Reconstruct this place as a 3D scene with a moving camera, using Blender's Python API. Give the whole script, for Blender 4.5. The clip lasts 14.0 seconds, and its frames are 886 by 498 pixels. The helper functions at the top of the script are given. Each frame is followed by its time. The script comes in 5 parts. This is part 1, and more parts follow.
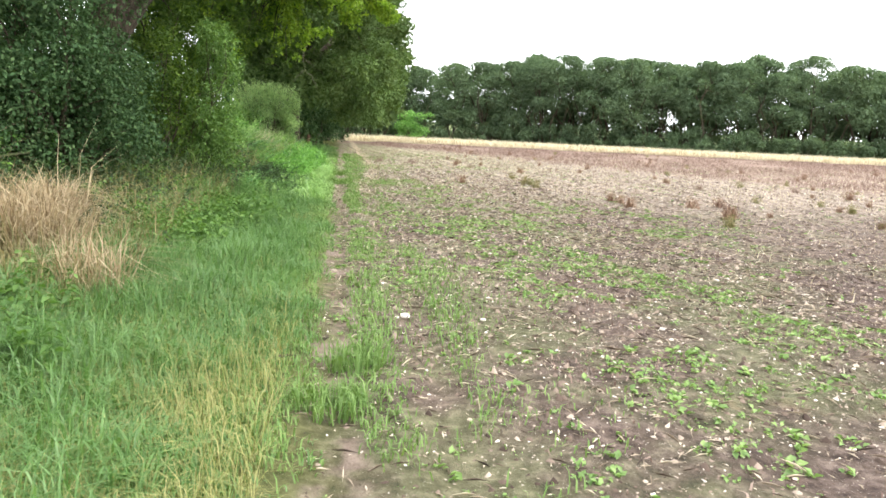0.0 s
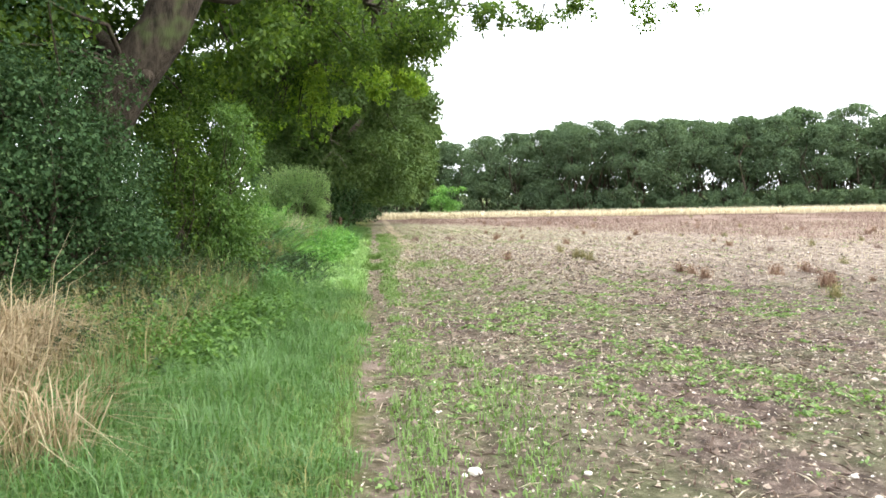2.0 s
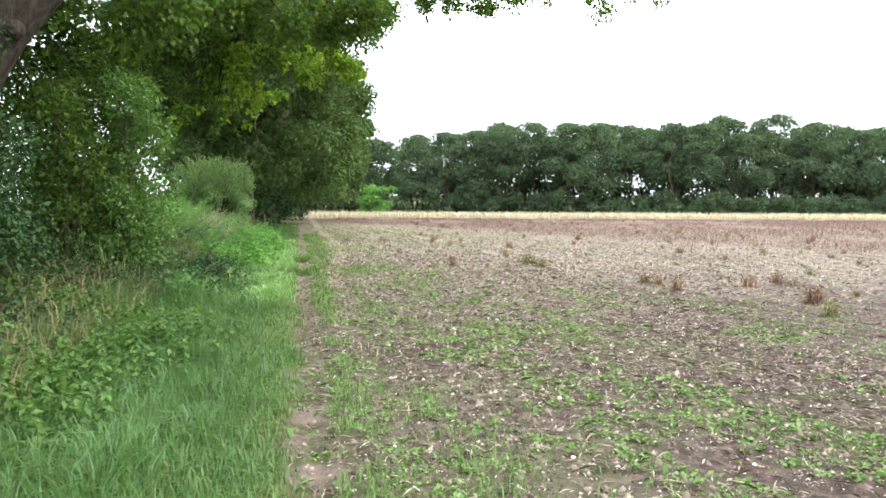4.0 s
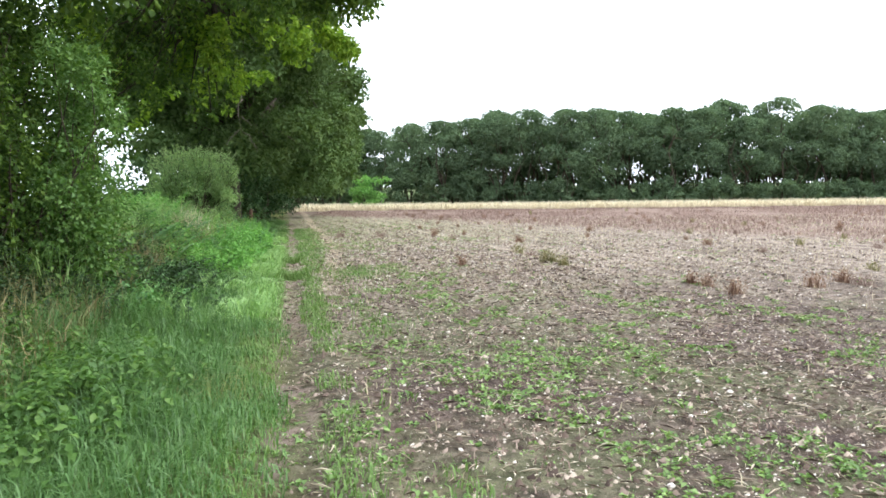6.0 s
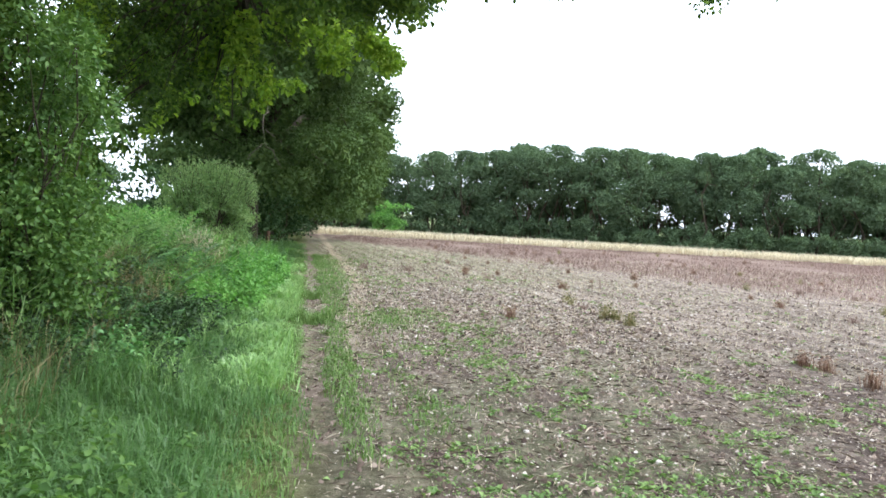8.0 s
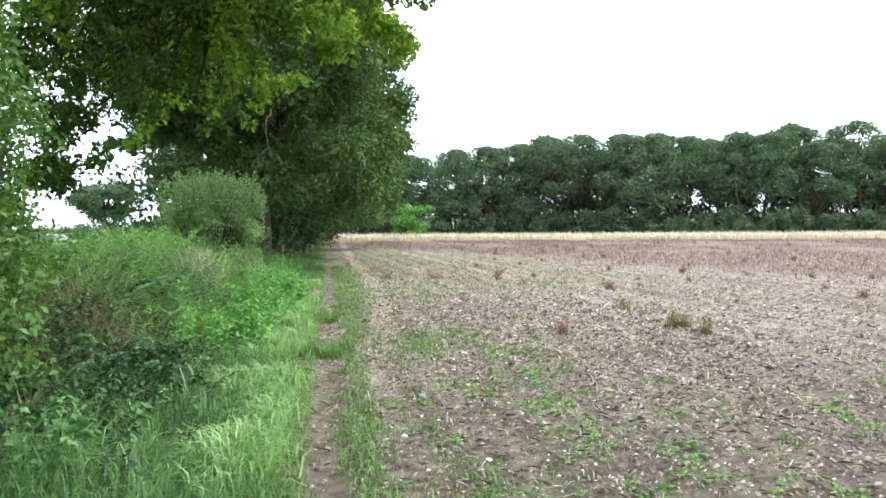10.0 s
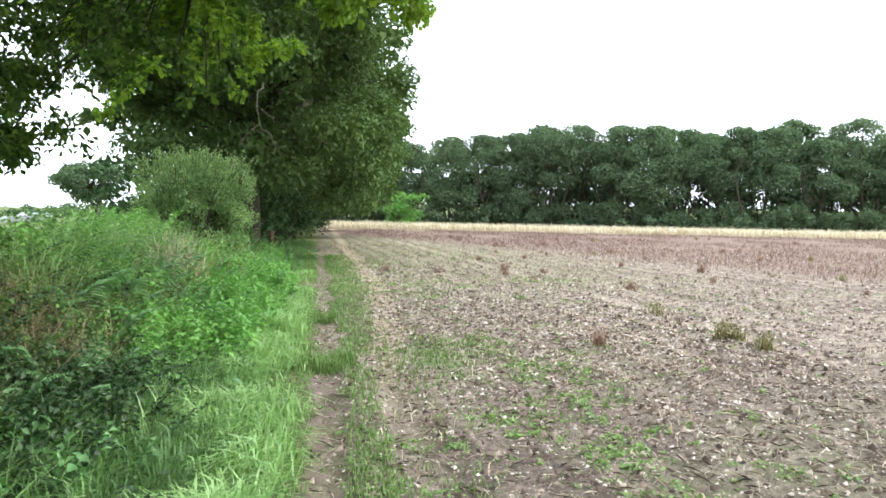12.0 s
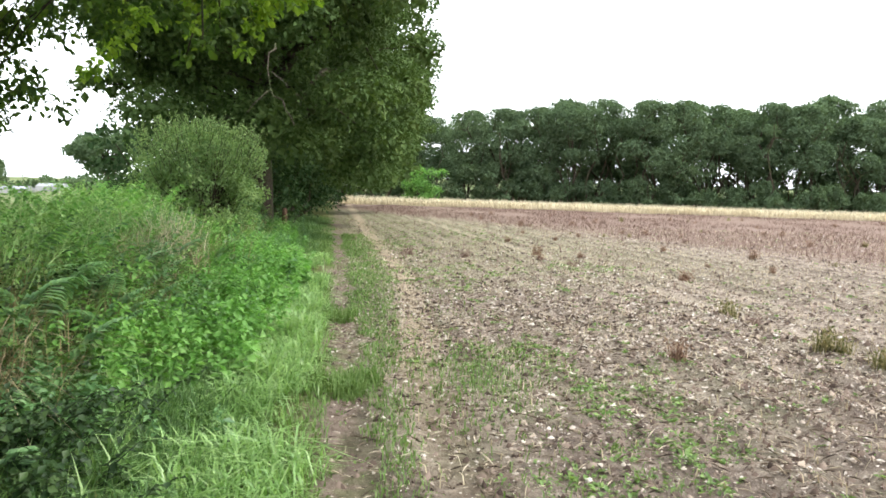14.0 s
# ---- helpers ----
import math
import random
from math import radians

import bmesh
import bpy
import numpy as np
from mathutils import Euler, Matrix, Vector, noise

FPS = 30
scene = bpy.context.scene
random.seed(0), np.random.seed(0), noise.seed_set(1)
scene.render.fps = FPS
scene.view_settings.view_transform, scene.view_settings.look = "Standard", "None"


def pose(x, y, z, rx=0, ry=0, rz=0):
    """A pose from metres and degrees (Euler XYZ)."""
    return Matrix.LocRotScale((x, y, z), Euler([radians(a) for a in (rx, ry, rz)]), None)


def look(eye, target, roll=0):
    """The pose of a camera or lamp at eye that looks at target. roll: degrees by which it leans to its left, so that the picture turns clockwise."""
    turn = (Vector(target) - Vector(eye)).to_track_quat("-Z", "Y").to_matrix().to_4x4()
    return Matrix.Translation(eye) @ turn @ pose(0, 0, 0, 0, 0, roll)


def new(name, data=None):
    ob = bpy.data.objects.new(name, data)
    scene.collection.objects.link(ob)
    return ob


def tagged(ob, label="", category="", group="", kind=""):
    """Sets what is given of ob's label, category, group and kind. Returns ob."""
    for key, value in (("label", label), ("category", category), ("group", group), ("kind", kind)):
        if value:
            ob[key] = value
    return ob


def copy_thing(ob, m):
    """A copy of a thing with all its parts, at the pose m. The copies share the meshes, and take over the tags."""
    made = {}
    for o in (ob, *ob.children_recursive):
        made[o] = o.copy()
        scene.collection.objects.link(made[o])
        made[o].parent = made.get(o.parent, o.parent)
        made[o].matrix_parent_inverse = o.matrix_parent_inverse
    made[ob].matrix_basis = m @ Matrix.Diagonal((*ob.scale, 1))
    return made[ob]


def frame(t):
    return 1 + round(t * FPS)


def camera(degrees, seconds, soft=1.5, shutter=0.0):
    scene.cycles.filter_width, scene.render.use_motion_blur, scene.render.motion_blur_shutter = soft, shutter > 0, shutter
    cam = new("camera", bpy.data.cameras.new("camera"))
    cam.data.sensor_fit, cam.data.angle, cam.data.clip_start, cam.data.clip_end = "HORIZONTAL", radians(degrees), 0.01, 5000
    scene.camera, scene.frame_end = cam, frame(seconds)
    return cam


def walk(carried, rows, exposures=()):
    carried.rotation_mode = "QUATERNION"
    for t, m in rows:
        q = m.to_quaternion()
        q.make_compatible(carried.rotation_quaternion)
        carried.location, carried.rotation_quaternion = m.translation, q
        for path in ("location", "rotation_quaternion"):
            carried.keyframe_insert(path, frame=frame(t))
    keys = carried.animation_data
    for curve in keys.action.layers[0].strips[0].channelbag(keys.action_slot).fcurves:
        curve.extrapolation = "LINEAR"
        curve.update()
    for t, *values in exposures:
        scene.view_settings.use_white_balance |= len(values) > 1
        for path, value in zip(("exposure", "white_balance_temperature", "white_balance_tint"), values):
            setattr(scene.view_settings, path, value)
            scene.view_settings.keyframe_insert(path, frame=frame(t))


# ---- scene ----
cam = camera(62.4, 14.0, 1.65)
METRES, EYE, TILT, LEAN, TURN = 11.7, 1.5, 0.0, 0.0, 0.0
ROWS = [
    (0.0, 0.0, 0.0, 0.0, 0.46, -9.88, -2.61),
    (0.5, -0.0039, 0.0287, 0.0011, 0.42, -9.7, -2.36),
    (1.0, -0.0093, 0.0631, -0.0002, 0.17, -8.73, -0.43),
    (1.5, -0.0108, 0.1005, 0.0028, 3.86, -7.0, 1.16),
    (2.0, -0.0194, 0.1363, 0.0013, 2.83, -4.21, 1.06),
    (2.5, -0.024, 0.1757, -0.0005, 2.31, -2.98, 1.51),
    (3.0, -0.0299, 0.2073, -0.0019, 1.29, -3.47, -0.56),
    (3.5, -0.0396, 0.2408, -0.0026, -2.16, -3.87, -1.0),
    (6.0, -0.0625, 0.4281, -0.0032, -3.49, -4.96, 0.6),
    (6.5, -0.0694, 0.4673, -0.0003, -3.01, -4.72, 0.08),
    (7.0, -0.0782, 0.5105, -0.0007, -2.7, -4.49, 0.1),
    (7.5, -0.088, 0.5537, 0.0034, -1.7, -3.68, -1.41),
    (8.0, -0.0983, 0.5935, 0.0035, -2.21, -2.7, -3.27),
    (8.5, -0.1008, 0.6352, 0.0054, -2.0, -2.41, -1.05),
    (11.0, -0.117, 0.798, 0.006, -0.35, -2.93, 0.39),
    (11.5, -0.1272, 0.8262, 0.0058, -0.05, -2.91, -0.5),
    (12.0, -0.1315, 0.8592, 0.005, -1.33, -3.61, -1.08),
    (12.5, -0.1383, 0.8925, 0.0053, 0.39, -2.82, -0.79),
    (13.0, -0.1439, 0.9263, 0.0053, 0.76, -3.86, -1.02),
    (13.5, -0.1458, 0.9591, 0.0058, 0.43, -4.78, -0.15),
    (14.0, -0.1515, 0.9848, 0.0077, -0.06, -5.58, -1.74),
]
EXPOSE = [(0.0, 0.8, 6650, 10), (2.5, 0.7, 6450, 10), (6.0, 0.46, 6100, 10), (7.5, 0.43, 5950, 10), (8.5, 0.32, 5850, 10), (11.0, 0.6, 5950, 10), (12.5, 0.5, 6200, 10), (14.0, 0.42, 6500, 10)]
walk(cam, [(t, pose(0, 0, EYE, TILT, LEAN, TURN) @ pose(METRES * x, METRES * y, METRES * z, 90 + pitch, roll, yaw)) for t, x, y, z, yaw, pitch, roll in ROWS], EXPOSE)

# ---- sky and sun: bright overcast ----
SUN_ELEV, SUN_ROT = radians(48), radians(100)
world = bpy.data.worlds.new("overcast_sky")
scene.world = world
world.use_nodes = True
wn, wl = world.node_tree.nodes, world.node_tree.links
bg = wn["Background"]
sky = wn.new("ShaderNodeTexSky")
sky.sky_type, sky.sun_disc = "NISHITA", False
sky.sun_elevation, sky.sun_rotation, sky.dust_density, sky.air_density = SUN_ELEV, SUN_ROT, 4.0, 1.0
haze = wn.new("ShaderNodeMixRGB")
haze.inputs["Fac"].default_value = 0.9
haze.inputs["Color2"].default_value = (21.2, 22.0, 23.2, 1)
wl.new(sky.outputs["Color"], haze.inputs["Color1"])
wl.new(haze.outputs["Color"], bg.inputs["Color"])
bg.inputs["Strength"].default_value = 0.1
sun = new("sun", bpy.data.lights.new("sun", "SUN"))
sun.data.energy, sun.data.angle, sun.data.color = 2.6, radians(18), (1.0, 0.95, 0.86)
sun_way = Vector((math.sin(SUN_ROT) * math.cos(SUN_ELEV), math.cos(SUN_ROT) * math.cos(SUN_ELEV), math.sin(SUN_ELEV)))
sun.matrix_world = look(tuple(sun_way * 60), (0, 0, 0))

# ---- materials ----
def shader(name, rough=0.8, spec=0.3):
    m = bpy.data.materials.new(name)
    m.use_nodes = True
    n, l = m.node_tree.nodes, m.node_tree.links
    p = n["Principled BSDF"]
    p.inputs["Roughness"].default_value = rough
    p.inputs["Specular IOR Level"].default_value = spec
    return m, n, l, p


def ramp(n, l, fac, stops):
    r = n.new("ShaderNodeValToRGB")
    while len(r.color_ramp.elements) < len(stops):
        r.color_ramp.elements.new(0.5)
    for e, (pos, col) in zip(r.color_ramp.elements, stops):
        e.position, e.color = pos, (*col, 1)
    l.new(fac, r.inputs["Fac"])
    return r.outputs["Color"]


def tex_noise(n, l, scale, detail=4, vec=None, rough=0.6):
    t = n.new("ShaderNodeTexNoise")
    t.inputs["Scale"].default_value, t.inputs["Detail"].default_value, t.inputs["Roughness"].default_value = scale, detail, rough
    if vec:
        l.new(vec, t.inputs["Vector"])
    return t.outputs["Fac"]


def calc(n, l, op, a, b=None, c=None):
    m = n.new("ShaderNodeMath")
    m.operation = op
    for s, v in zip(m.inputs, (a, b, c)):
        if v is None:
            continue
        if isinstance(v, (int, float)):
            s.default_value = v
        else:
            l.new(v, s)
    return m.outputs[0]


def soft_step(n, l, v, lo, hi):
    r = n.new("ShaderNodeMapRange")
    r.interpolation_type = "SMOOTHSTEP"
    r.inputs["From Min"].default_value, r.inputs["From Max"].default_value = lo, hi
    l.new(v, r.inputs["Value"])
    return r.outputs["Result"]


def blend(n, l, fac, a, b, mode="MIX"):
    m = n.new("ShaderNodeMixRGB")
    m.blend_type = mode
    for s, v in zip(m.inputs, (fac, a, b)):
        if isinstance(v, (int, float)):
            s.default_value = v
        elif isinstance(v, tuple):
            s.default_value = (*v, 1)
        else:
            l.new(v, s)
    return m.outputs["Color"]


def leaf_material(name, stops, through_amount=0.3, rough=0.55, spec=0.35, glow=(1.2, 1.28, 0.7), patch=0.35):
    """Leaves: each takes its own tone, with slow drift over the plant and light that shines through."""
    m, n, l, p = shader(name, rough, spec)
    geo = n.new("ShaderNodeNewGeometry")
    obj = n.new("ShaderNodeTexCoord")
    info = n.new("ShaderNodeObjectInfo")
    drift = tex_noise(n, l, 0.9, 2, obj.outputs["Object"])
    f = calc(n, l, "ADD", calc(n, l, "MULTIPLY", geo.outputs["Random Per Island"], 1 - patch), calc(n, l, "MULTIPLY", drift, patch))
    f = calc(n, l, "ADD", f, calc(n, l, "MULTIPLY", calc(n, l, "SUBTRACT", info.outputs["Random"], 0.5), 0.12))
    col = ramp(n, l, f, stops)
    l.new(col, p.inputs["Base Color"])
    tr = n.new("ShaderNodeBsdfTranslucent")
    l.new(blend(n, l, 1.0, col, glow, "MULTIPLY"), tr.inputs["Color"])
    mix = n.new("ShaderNodeMixShader")
    mix.inputs["Fac"].default_value = through_amount
    l.new(p.outputs[0], mix.inputs[1])
    l.new(tr.outputs[0], mix.inputs[2])
    l.new(mix.outputs[0], n["Material Output"].inputs["Surface"])
    return m


def bark_material(name, dark, light, scale=6.0):
    m, n, l, p = shader(name, 0.95, 0.15)
    co = n.new("ShaderNodeTexCoord")
    mp = n.new("ShaderNodeMapping")
    mp.inputs["Scale"].default_value = (1, 1, 0.22)
    l.new(co.outputs["Object"], mp.inputs["Vector"])
    f = tex_noise(n, l, scale * 2.2, 6, mp.outputs["Vector"], 0.7)
    l.new(ramp(n, l, f, [(0.35, dark), (0.68, light)]), p.inputs["Base Color"])
    moss = tex_noise(n, l, 1.6, 3, co.outputs["Object"])
    l.new(blend(n, l, soft_step(n, l, moss, 0.5, 0.68), ramp(n, l, f, [(0.35, dark), (0.68, light)]), (0.07, 0.09, 0.035)), p.inputs["Base Color"])
    b = n.new("ShaderNodeBump")
    b.inputs["Strength"].default_value, b.inputs["Distance"].default_value = 0.9, 0.04
    l.new(f, b.inputs["Height"])
    l.new(b.outputs["Normal"], p.inputs["Normal"])
    return m


def ground_material():
    m, n, l, p = shader("field_soil_and_turf", 0.95, 0.15)
    co = n.new("ShaderNodeTexCoord")
    sep = n.new("ShaderNodeSeparateXYZ")
    l.new(co.outputs["Object"], sep.inputs["Vector"])
    x, y = sep.outputs["X"], sep.outputs["Y"]
    P = co.outputs["Object"]
    across = calc(n, l, "ADD", x, calc(n, l, "MULTIPLY", y, 0.145))
    wob = tex_noise(n, l, 1.1, 4, P)
    big = tex_noise(n, l, 0.22, 4, P)
    fine = tex_noise(n, l, 9.0, 6, P, 0.7)
    grit = tex_noise(n, l, 55.0, 4, P, 0.8)
    edge = calc(n, l, "ADD", across, calc(n, l, "MULTIPLY", calc(n, l, "SUBTRACT", wob, 0.5), 0.8))
    # tilled soil: clods, dry pale crust, scattered grit
    soil = ramp(n, l, fine, [(0.34, (0.035, 0.024, 0.02)), (0.5, (0.094, 0.067, 0.056)), (0.68, (0.225, 0.172, 0.145))])
    pale = ramp(n, l, fine, [(0.34, (0.06, 0.044, 0.036)), (0.68, (0.25, 0.195, 0.157))])
    soil = blend(n, l, soft_step(n, l, big, 0.42, 0.66), soil, pale)
    rows = calc(n, l, "ADD", calc(n, l, "ADD", x, calc(n, l, "MULTIPLY", y, 0.22)), calc(n, l, "MULTIPLY", wob, 0.3))
    crest = calc(n, l, "ADD", calc(n, l, "MULTIPLY", calc(n, l, "SINE", calc(n, l, "MULTIPLY", rows, 2 * math.pi / 0.62)), 0.5), 0.5)
    tilled = calc(n, l, "MULTIPLY", soft_step(n, l, y, 9, 17), soft_step(n, l, tex_noise(n, l, 0.35, 3, P), 0.3, 0.55))
    # dark stripes along the rows: the clods' shade painted into the soil
    soil = blend(n, l, calc(n, l, "MULTIPLY", calc(n, l, "MULTIPLY", crest, tilled), 0.85), soil, (0.075, 0.055, 0.044))
    soil = blend(n, l, soft_step(n, l, grit, 0.62, 0.7), soil, (0.56, 0.5, 0.43))
    # reddish mats of dead weed
    soil = blend(n, l, calc(n, l, "MULTIPLY", soft_step(n, l, tex_noise(n, l, 0.8, 5, P, 0.7), 0.6, 0.7), 0.5), soil, ramp(n, l, fine, [(0.3, (0.12, 0.06, 0.045)), (0.7, (0.3, 0.18, 0.14))]))
    # mossy seedlings as a green bloom on the soil, densest by the verge
    near_verge = calc(n, l, "SUBTRACT", 1.0, soft_step(n, l, edge, 0.6, 9.0))
    bloom = calc(n, l, "ADD", tex_noise(n, l, 0.55, 5, P, 0.65), calc(n, l, "MULTIPLY", near_verge, 0.12))
    green = ramp(n, l, fine, [(0.3, (0.06, 0.085, 0.03)), (0.7, (0.19, 0.24, 0.09))])
    soil = blend(n, l, calc(n, l, "MULTIPLY", soft_step(n, l, bloom, 0.52, 0.7), 0.42), soil, green)
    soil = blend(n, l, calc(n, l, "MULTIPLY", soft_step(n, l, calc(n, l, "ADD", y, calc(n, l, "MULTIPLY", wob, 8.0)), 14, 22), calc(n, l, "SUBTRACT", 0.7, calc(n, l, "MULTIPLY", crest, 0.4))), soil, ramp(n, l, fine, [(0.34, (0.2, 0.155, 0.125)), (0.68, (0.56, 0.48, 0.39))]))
    cross = calc(n, l, "ADD", calc(n, l, "ADD", x, calc(n, l, "MULTIPLY", y, 0.22)), calc(n, l, "MULTIPLY", calc(n, l, "SUBTRACT", wob, 0.5), 0.3))
    for at in (6.45, 7.5):
        lane = calc(n, l, "SUBTRACT", 1.0, soft_step(n, l, calc(n, l, "ABSOLUTE", calc(n, l, "SUBTRACT", cross, at)), 0.05, 0.3))
        soil = blend(n, l, calc(n, l, "MULTIPLY", calc(n, l, "MULTIPLY", lane, soft_step(n, l, y, 16, 20)), calc(n, l, "ADD", fine, 0.08)), soil, (0.5, 0.42, 0.34))
    # thin green growth on the far end nearest the hedge
    thin = calc(n, l, "MULTIPLY", soft_step(n, l, calc(n, l, "ADD", y, calc(n, l, "MULTIPLY", wob, 6.0)), 23, 31), calc(n, l, "SUBTRACT", 1.0, soft_step(n, l, across, 4, 11)))
    soil = blend(n, l, calc(n, l, "MULTIPLY", thin, soft_step(n, l, fine, 0.35, 0.7)), soil, (0.2, 0.215, 0.1))
    # rusty dry weeds toward the far side
    far = calc(n, l, "ADD", calc(n, l, "ADD", y, calc(n, l, "MULTIPLY", x, 1.6)), calc(n, l, "MULTIPLY", wob, 6.0))
    rust = ramp(n, l, fine, [(0.3, (0.14, 0.095, 0.077)), (0.7, (0.28, 0.2, 0.16))])
    soil = blend(n, l, calc(n, l, "MULTIPLY", soft_step(n, l, far, 40, 47), 0.85), soil, rust)
    # smooth worn wheel line
    bow = calc(n, l, "SUBTRACT", calc(n, l, "MULTIPLY", soft_step(n, l, y, 15.5, 23), 0.44), calc(n, l, "MULTIPLY", soft_step(n, l, y, 26, 37), 0.17))
    wheel = calc(n, l, "ADD", across, calc(n, l, "MULTIPLY", calc(n, l, "SUBTRACT", wob, 0.5), 0.35))
    rut = calc(n, l, "ABSOLUTE", calc(n, l, "SUBTRACT", wheel, calc(n, l, "ADD", bow, 0.56)))
    soil = blend(n, l, calc(n, l, "MULTIPLY", calc(n, l, "SUBTRACT", 1.0, soft_step(n, l, rut, 0.04, 0.32)), calc(n, l, "ADD", 0.06, calc(n, l, "MULTIPLY", soft_step(n, l, y, 14, 19), 0.62))), soil, ramp(n, l, fine, [(0.3, (0.34, 0.26, 0.18)), (0.7, (0.52, 0.43, 0.31))]))
    # turf under the verge grass
    turf = ramp(n, l, fine, [(0.3, (0.07, 0.085, 0.025)), (0.7, (0.17, 0.19, 0.06))])
    col = blend(n, l, calc(n, l, "SUBTRACT", 1.0, soft_step(n, l, edge, -0.6, 0.3)), soil, turf)
    # trodden line of bare earth
    line = calc(n, l, "ABSOLUTE", calc(n, l, "ADD", across, calc(n, l, "MULTIPLY", calc(n, l, "SUBTRACT", wob, 0.5), 0.3)))
    bare = calc(n, l, "MULTIPLY", calc(n, l, "SUBTRACT", 1.0, soft_step(n, l, line, 0.08, 0.22)), soft_step(n, l, tex_noise(n, l, 2.2, 3, P), 0.46, 0.58))
    earth = ramp(n, l, fine, [(0.3, (0.13, 0.094, 0.074)), (0.7, (0.31, 0.245, 0.2))])
    col = blend(n, l, bare, col, earth)
    # grassland beyond the hedge
    left_far = calc(n, l, "SUBTRACT", 1.0, soft_step(n, l, across, -9, -7))
    pasture = ramp(n, l, tex_noise(n, l, 0.03, 5, P), [(0.35, (0.08, 0.12, 0.04)), (0.7, (0.18, 0.2, 0.085))])
    col = blend(n, l, left_far, col, pasture)
    beyond = soft_step(n, l, calc(n, l, "ADD", y, calc(n, l, "MULTIPLY", x, 0.15)), 65.5, 68)
    col = blend(n, l, beyond, col, pasture)
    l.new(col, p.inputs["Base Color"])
    b = n.new("ShaderNodeBump")
    b.inputs["Strength"].default_value, b.inputs["Distance"].default_value = 1.0, 0.06
    l.new(calc(n, l, "ADD", fine, calc(n, l, "MULTIPLY", grit, 0.4)), b.inputs["Height"])
    l.new(b.outputs["Normal"], p.inputs["Normal"])
    return m


M_GROUND = ground_material()
M_BARK = bark_material("oak_bark", (0.02, 0.016, 0.012), (0.08, 0.064, 0.047))
M_STEM = bark_material("twig_bark", (0.03, 0.025, 0.018), (0.1, 0.08, 0.055), 12)
M_OAK = leaf_material("oak_leaf", [(0.1, (0.0325, 0.065, 0.0135)), (0.5, (0.0654, 0.122, 0.023)), (0.9, (0.14, 0.215, 0.031))], 0.4, 0.6, 0.2)
M_OAK_FAR = leaf_material("oak_leaf_dull", [(0.15, (0.046, 0.085, 0.026)), (0.5, (0.08, 0.132, 0.04)), (0.85, (0.142, 0.205, 0.06))], 0.22, 0.65, 0.15, (1.2, 1.28, 0.7), 0.7)
M_OAK_LIGHT = leaf_material("oak_leaf_yellow_green", [(0.1, (0.07, 0.13, 0.018)), (0.5, (0.18, 0.3, 0.033)), (0.9, (0.4, 0.52, 0.07))], 0.45, 0.55, 0.3, (1.2, 1.28, 0.7), 0.55)
M_WOOD = leaf_material("woodland_leaf", [(0.1, (0.06, 0.096, 0.055)), (0.5, (0.098, 0.148, 0.082)), (0.9, (0.152, 0.212, 0.112))], 0.25, 0.8, 0.08, (1.2, 1.28, 0.7), 0.7)
M_HOLLY = leaf_material("dark_glossy_leaf", [(0.1, (0.024, 0.052, 0.021)), (0.5, (0.045, 0.09, 0.035)), (0.9, (0.092, 0.145, 0.06))], 0.18, 0.7, 0.1)
M_HAW = leaf_material("hawthorn_leaf", [(0.1, (0.095, 0.17, 0.065)), (0.5, (0.18, 0.285, 0.11)), (0.9, (0.32, 0.42, 0.18))], 0.34, 0.6, 0.2, (1.2, 1.28, 0.7), 0.6)
M_IVYGREEN = leaf_material("climber_leaf", [(0.1, (0.045, 0.1, 0.022)), (0.5, (0.09, 0.18, 0.04)), (0.9, (0.16, 0.26, 0.065))], 0.38)
M_WEED = leaf_material("nettle_leaf", [(0.1, (0.075, 0.18, 0.04)), (0.5, (0.155, 0.34, 0.078)), (0.9, (0.3, 0.51, 0.15))], 0.42, 0.5, 0.4, (1.15, 1.28, 0.7), 0.6)
M_BRAMBLE = leaf_material("bramble_leaf", [(0.1, (0.1078, 0.2188, 0.0525)), (0.5, (0.2191, 0.3967, 0.0972)), (0.92, (0.4135, 0.5909, 0.1915))], 0.25, 0.45, 0.5)
M_GRASS = leaf_material("verge_grass_blade", [(0.05, (0.052, 0.112, 0.035)), (0.45, (0.1, 0.2, 0.06)), (0.84, (0.165, 0.285, 0.098)), (0.98, (0.343, 0.3203, 0.1612))], 0.4, 0.42, 0.4, (1.2, 1.25, 0.7), 0.5)
M_SHORT = leaf_material("trodden_grass_blade", [(0.05, (0.085, 0.15, 0.043)), (0.5, (0.155, 0.255, 0.078)), (0.87, (0.24, 0.335, 0.125)), (0.98, (0.43, 0.37, 0.22))], 0.3, 0.6, 0.2, (1.2, 1.25, 0.6), 0.5)
M_DRY = leaf_material("dry_grass_blade", [(0.1, (0.21, 0.155, 0.095)), (0.5, (0.36, 0.285, 0.178)), (0.9, (0.54, 0.46, 0.31))], 0.3, 0.7, 0.2, (1.1, 1.0, 0.8))
M_YELLOW = leaf_material("yellowing_grass_stem", [(0.1, (0.15, 0.19, 0.06)), (0.5, (0.29, 0.3, 0.115)), (0.9, (0.48, 0.42, 0.2))], 0.3, 0.7, 0.2, (1.1, 1.05, 0.7))
M_MIXED = leaf_material("tired_grass_blade", [(0.1, (0.1, 0.12, 0.045)), (0.5, (0.195, 0.19, 0.085)), (0.9, (0.37, 0.3, 0.17))], 0.3, 0.7, 0.2, (1.1, 1.05, 0.7))
M_RUST = leaf_material("rusty_dock_stem", [(0.1, (0.13, 0.075, 0.052)), (0.5, (0.24, 0.15, 0.105)), (0.9, (0.4, 0.29, 0.2))], 0.15, 0.8, 0.15, (1, 0.9, 0.8))
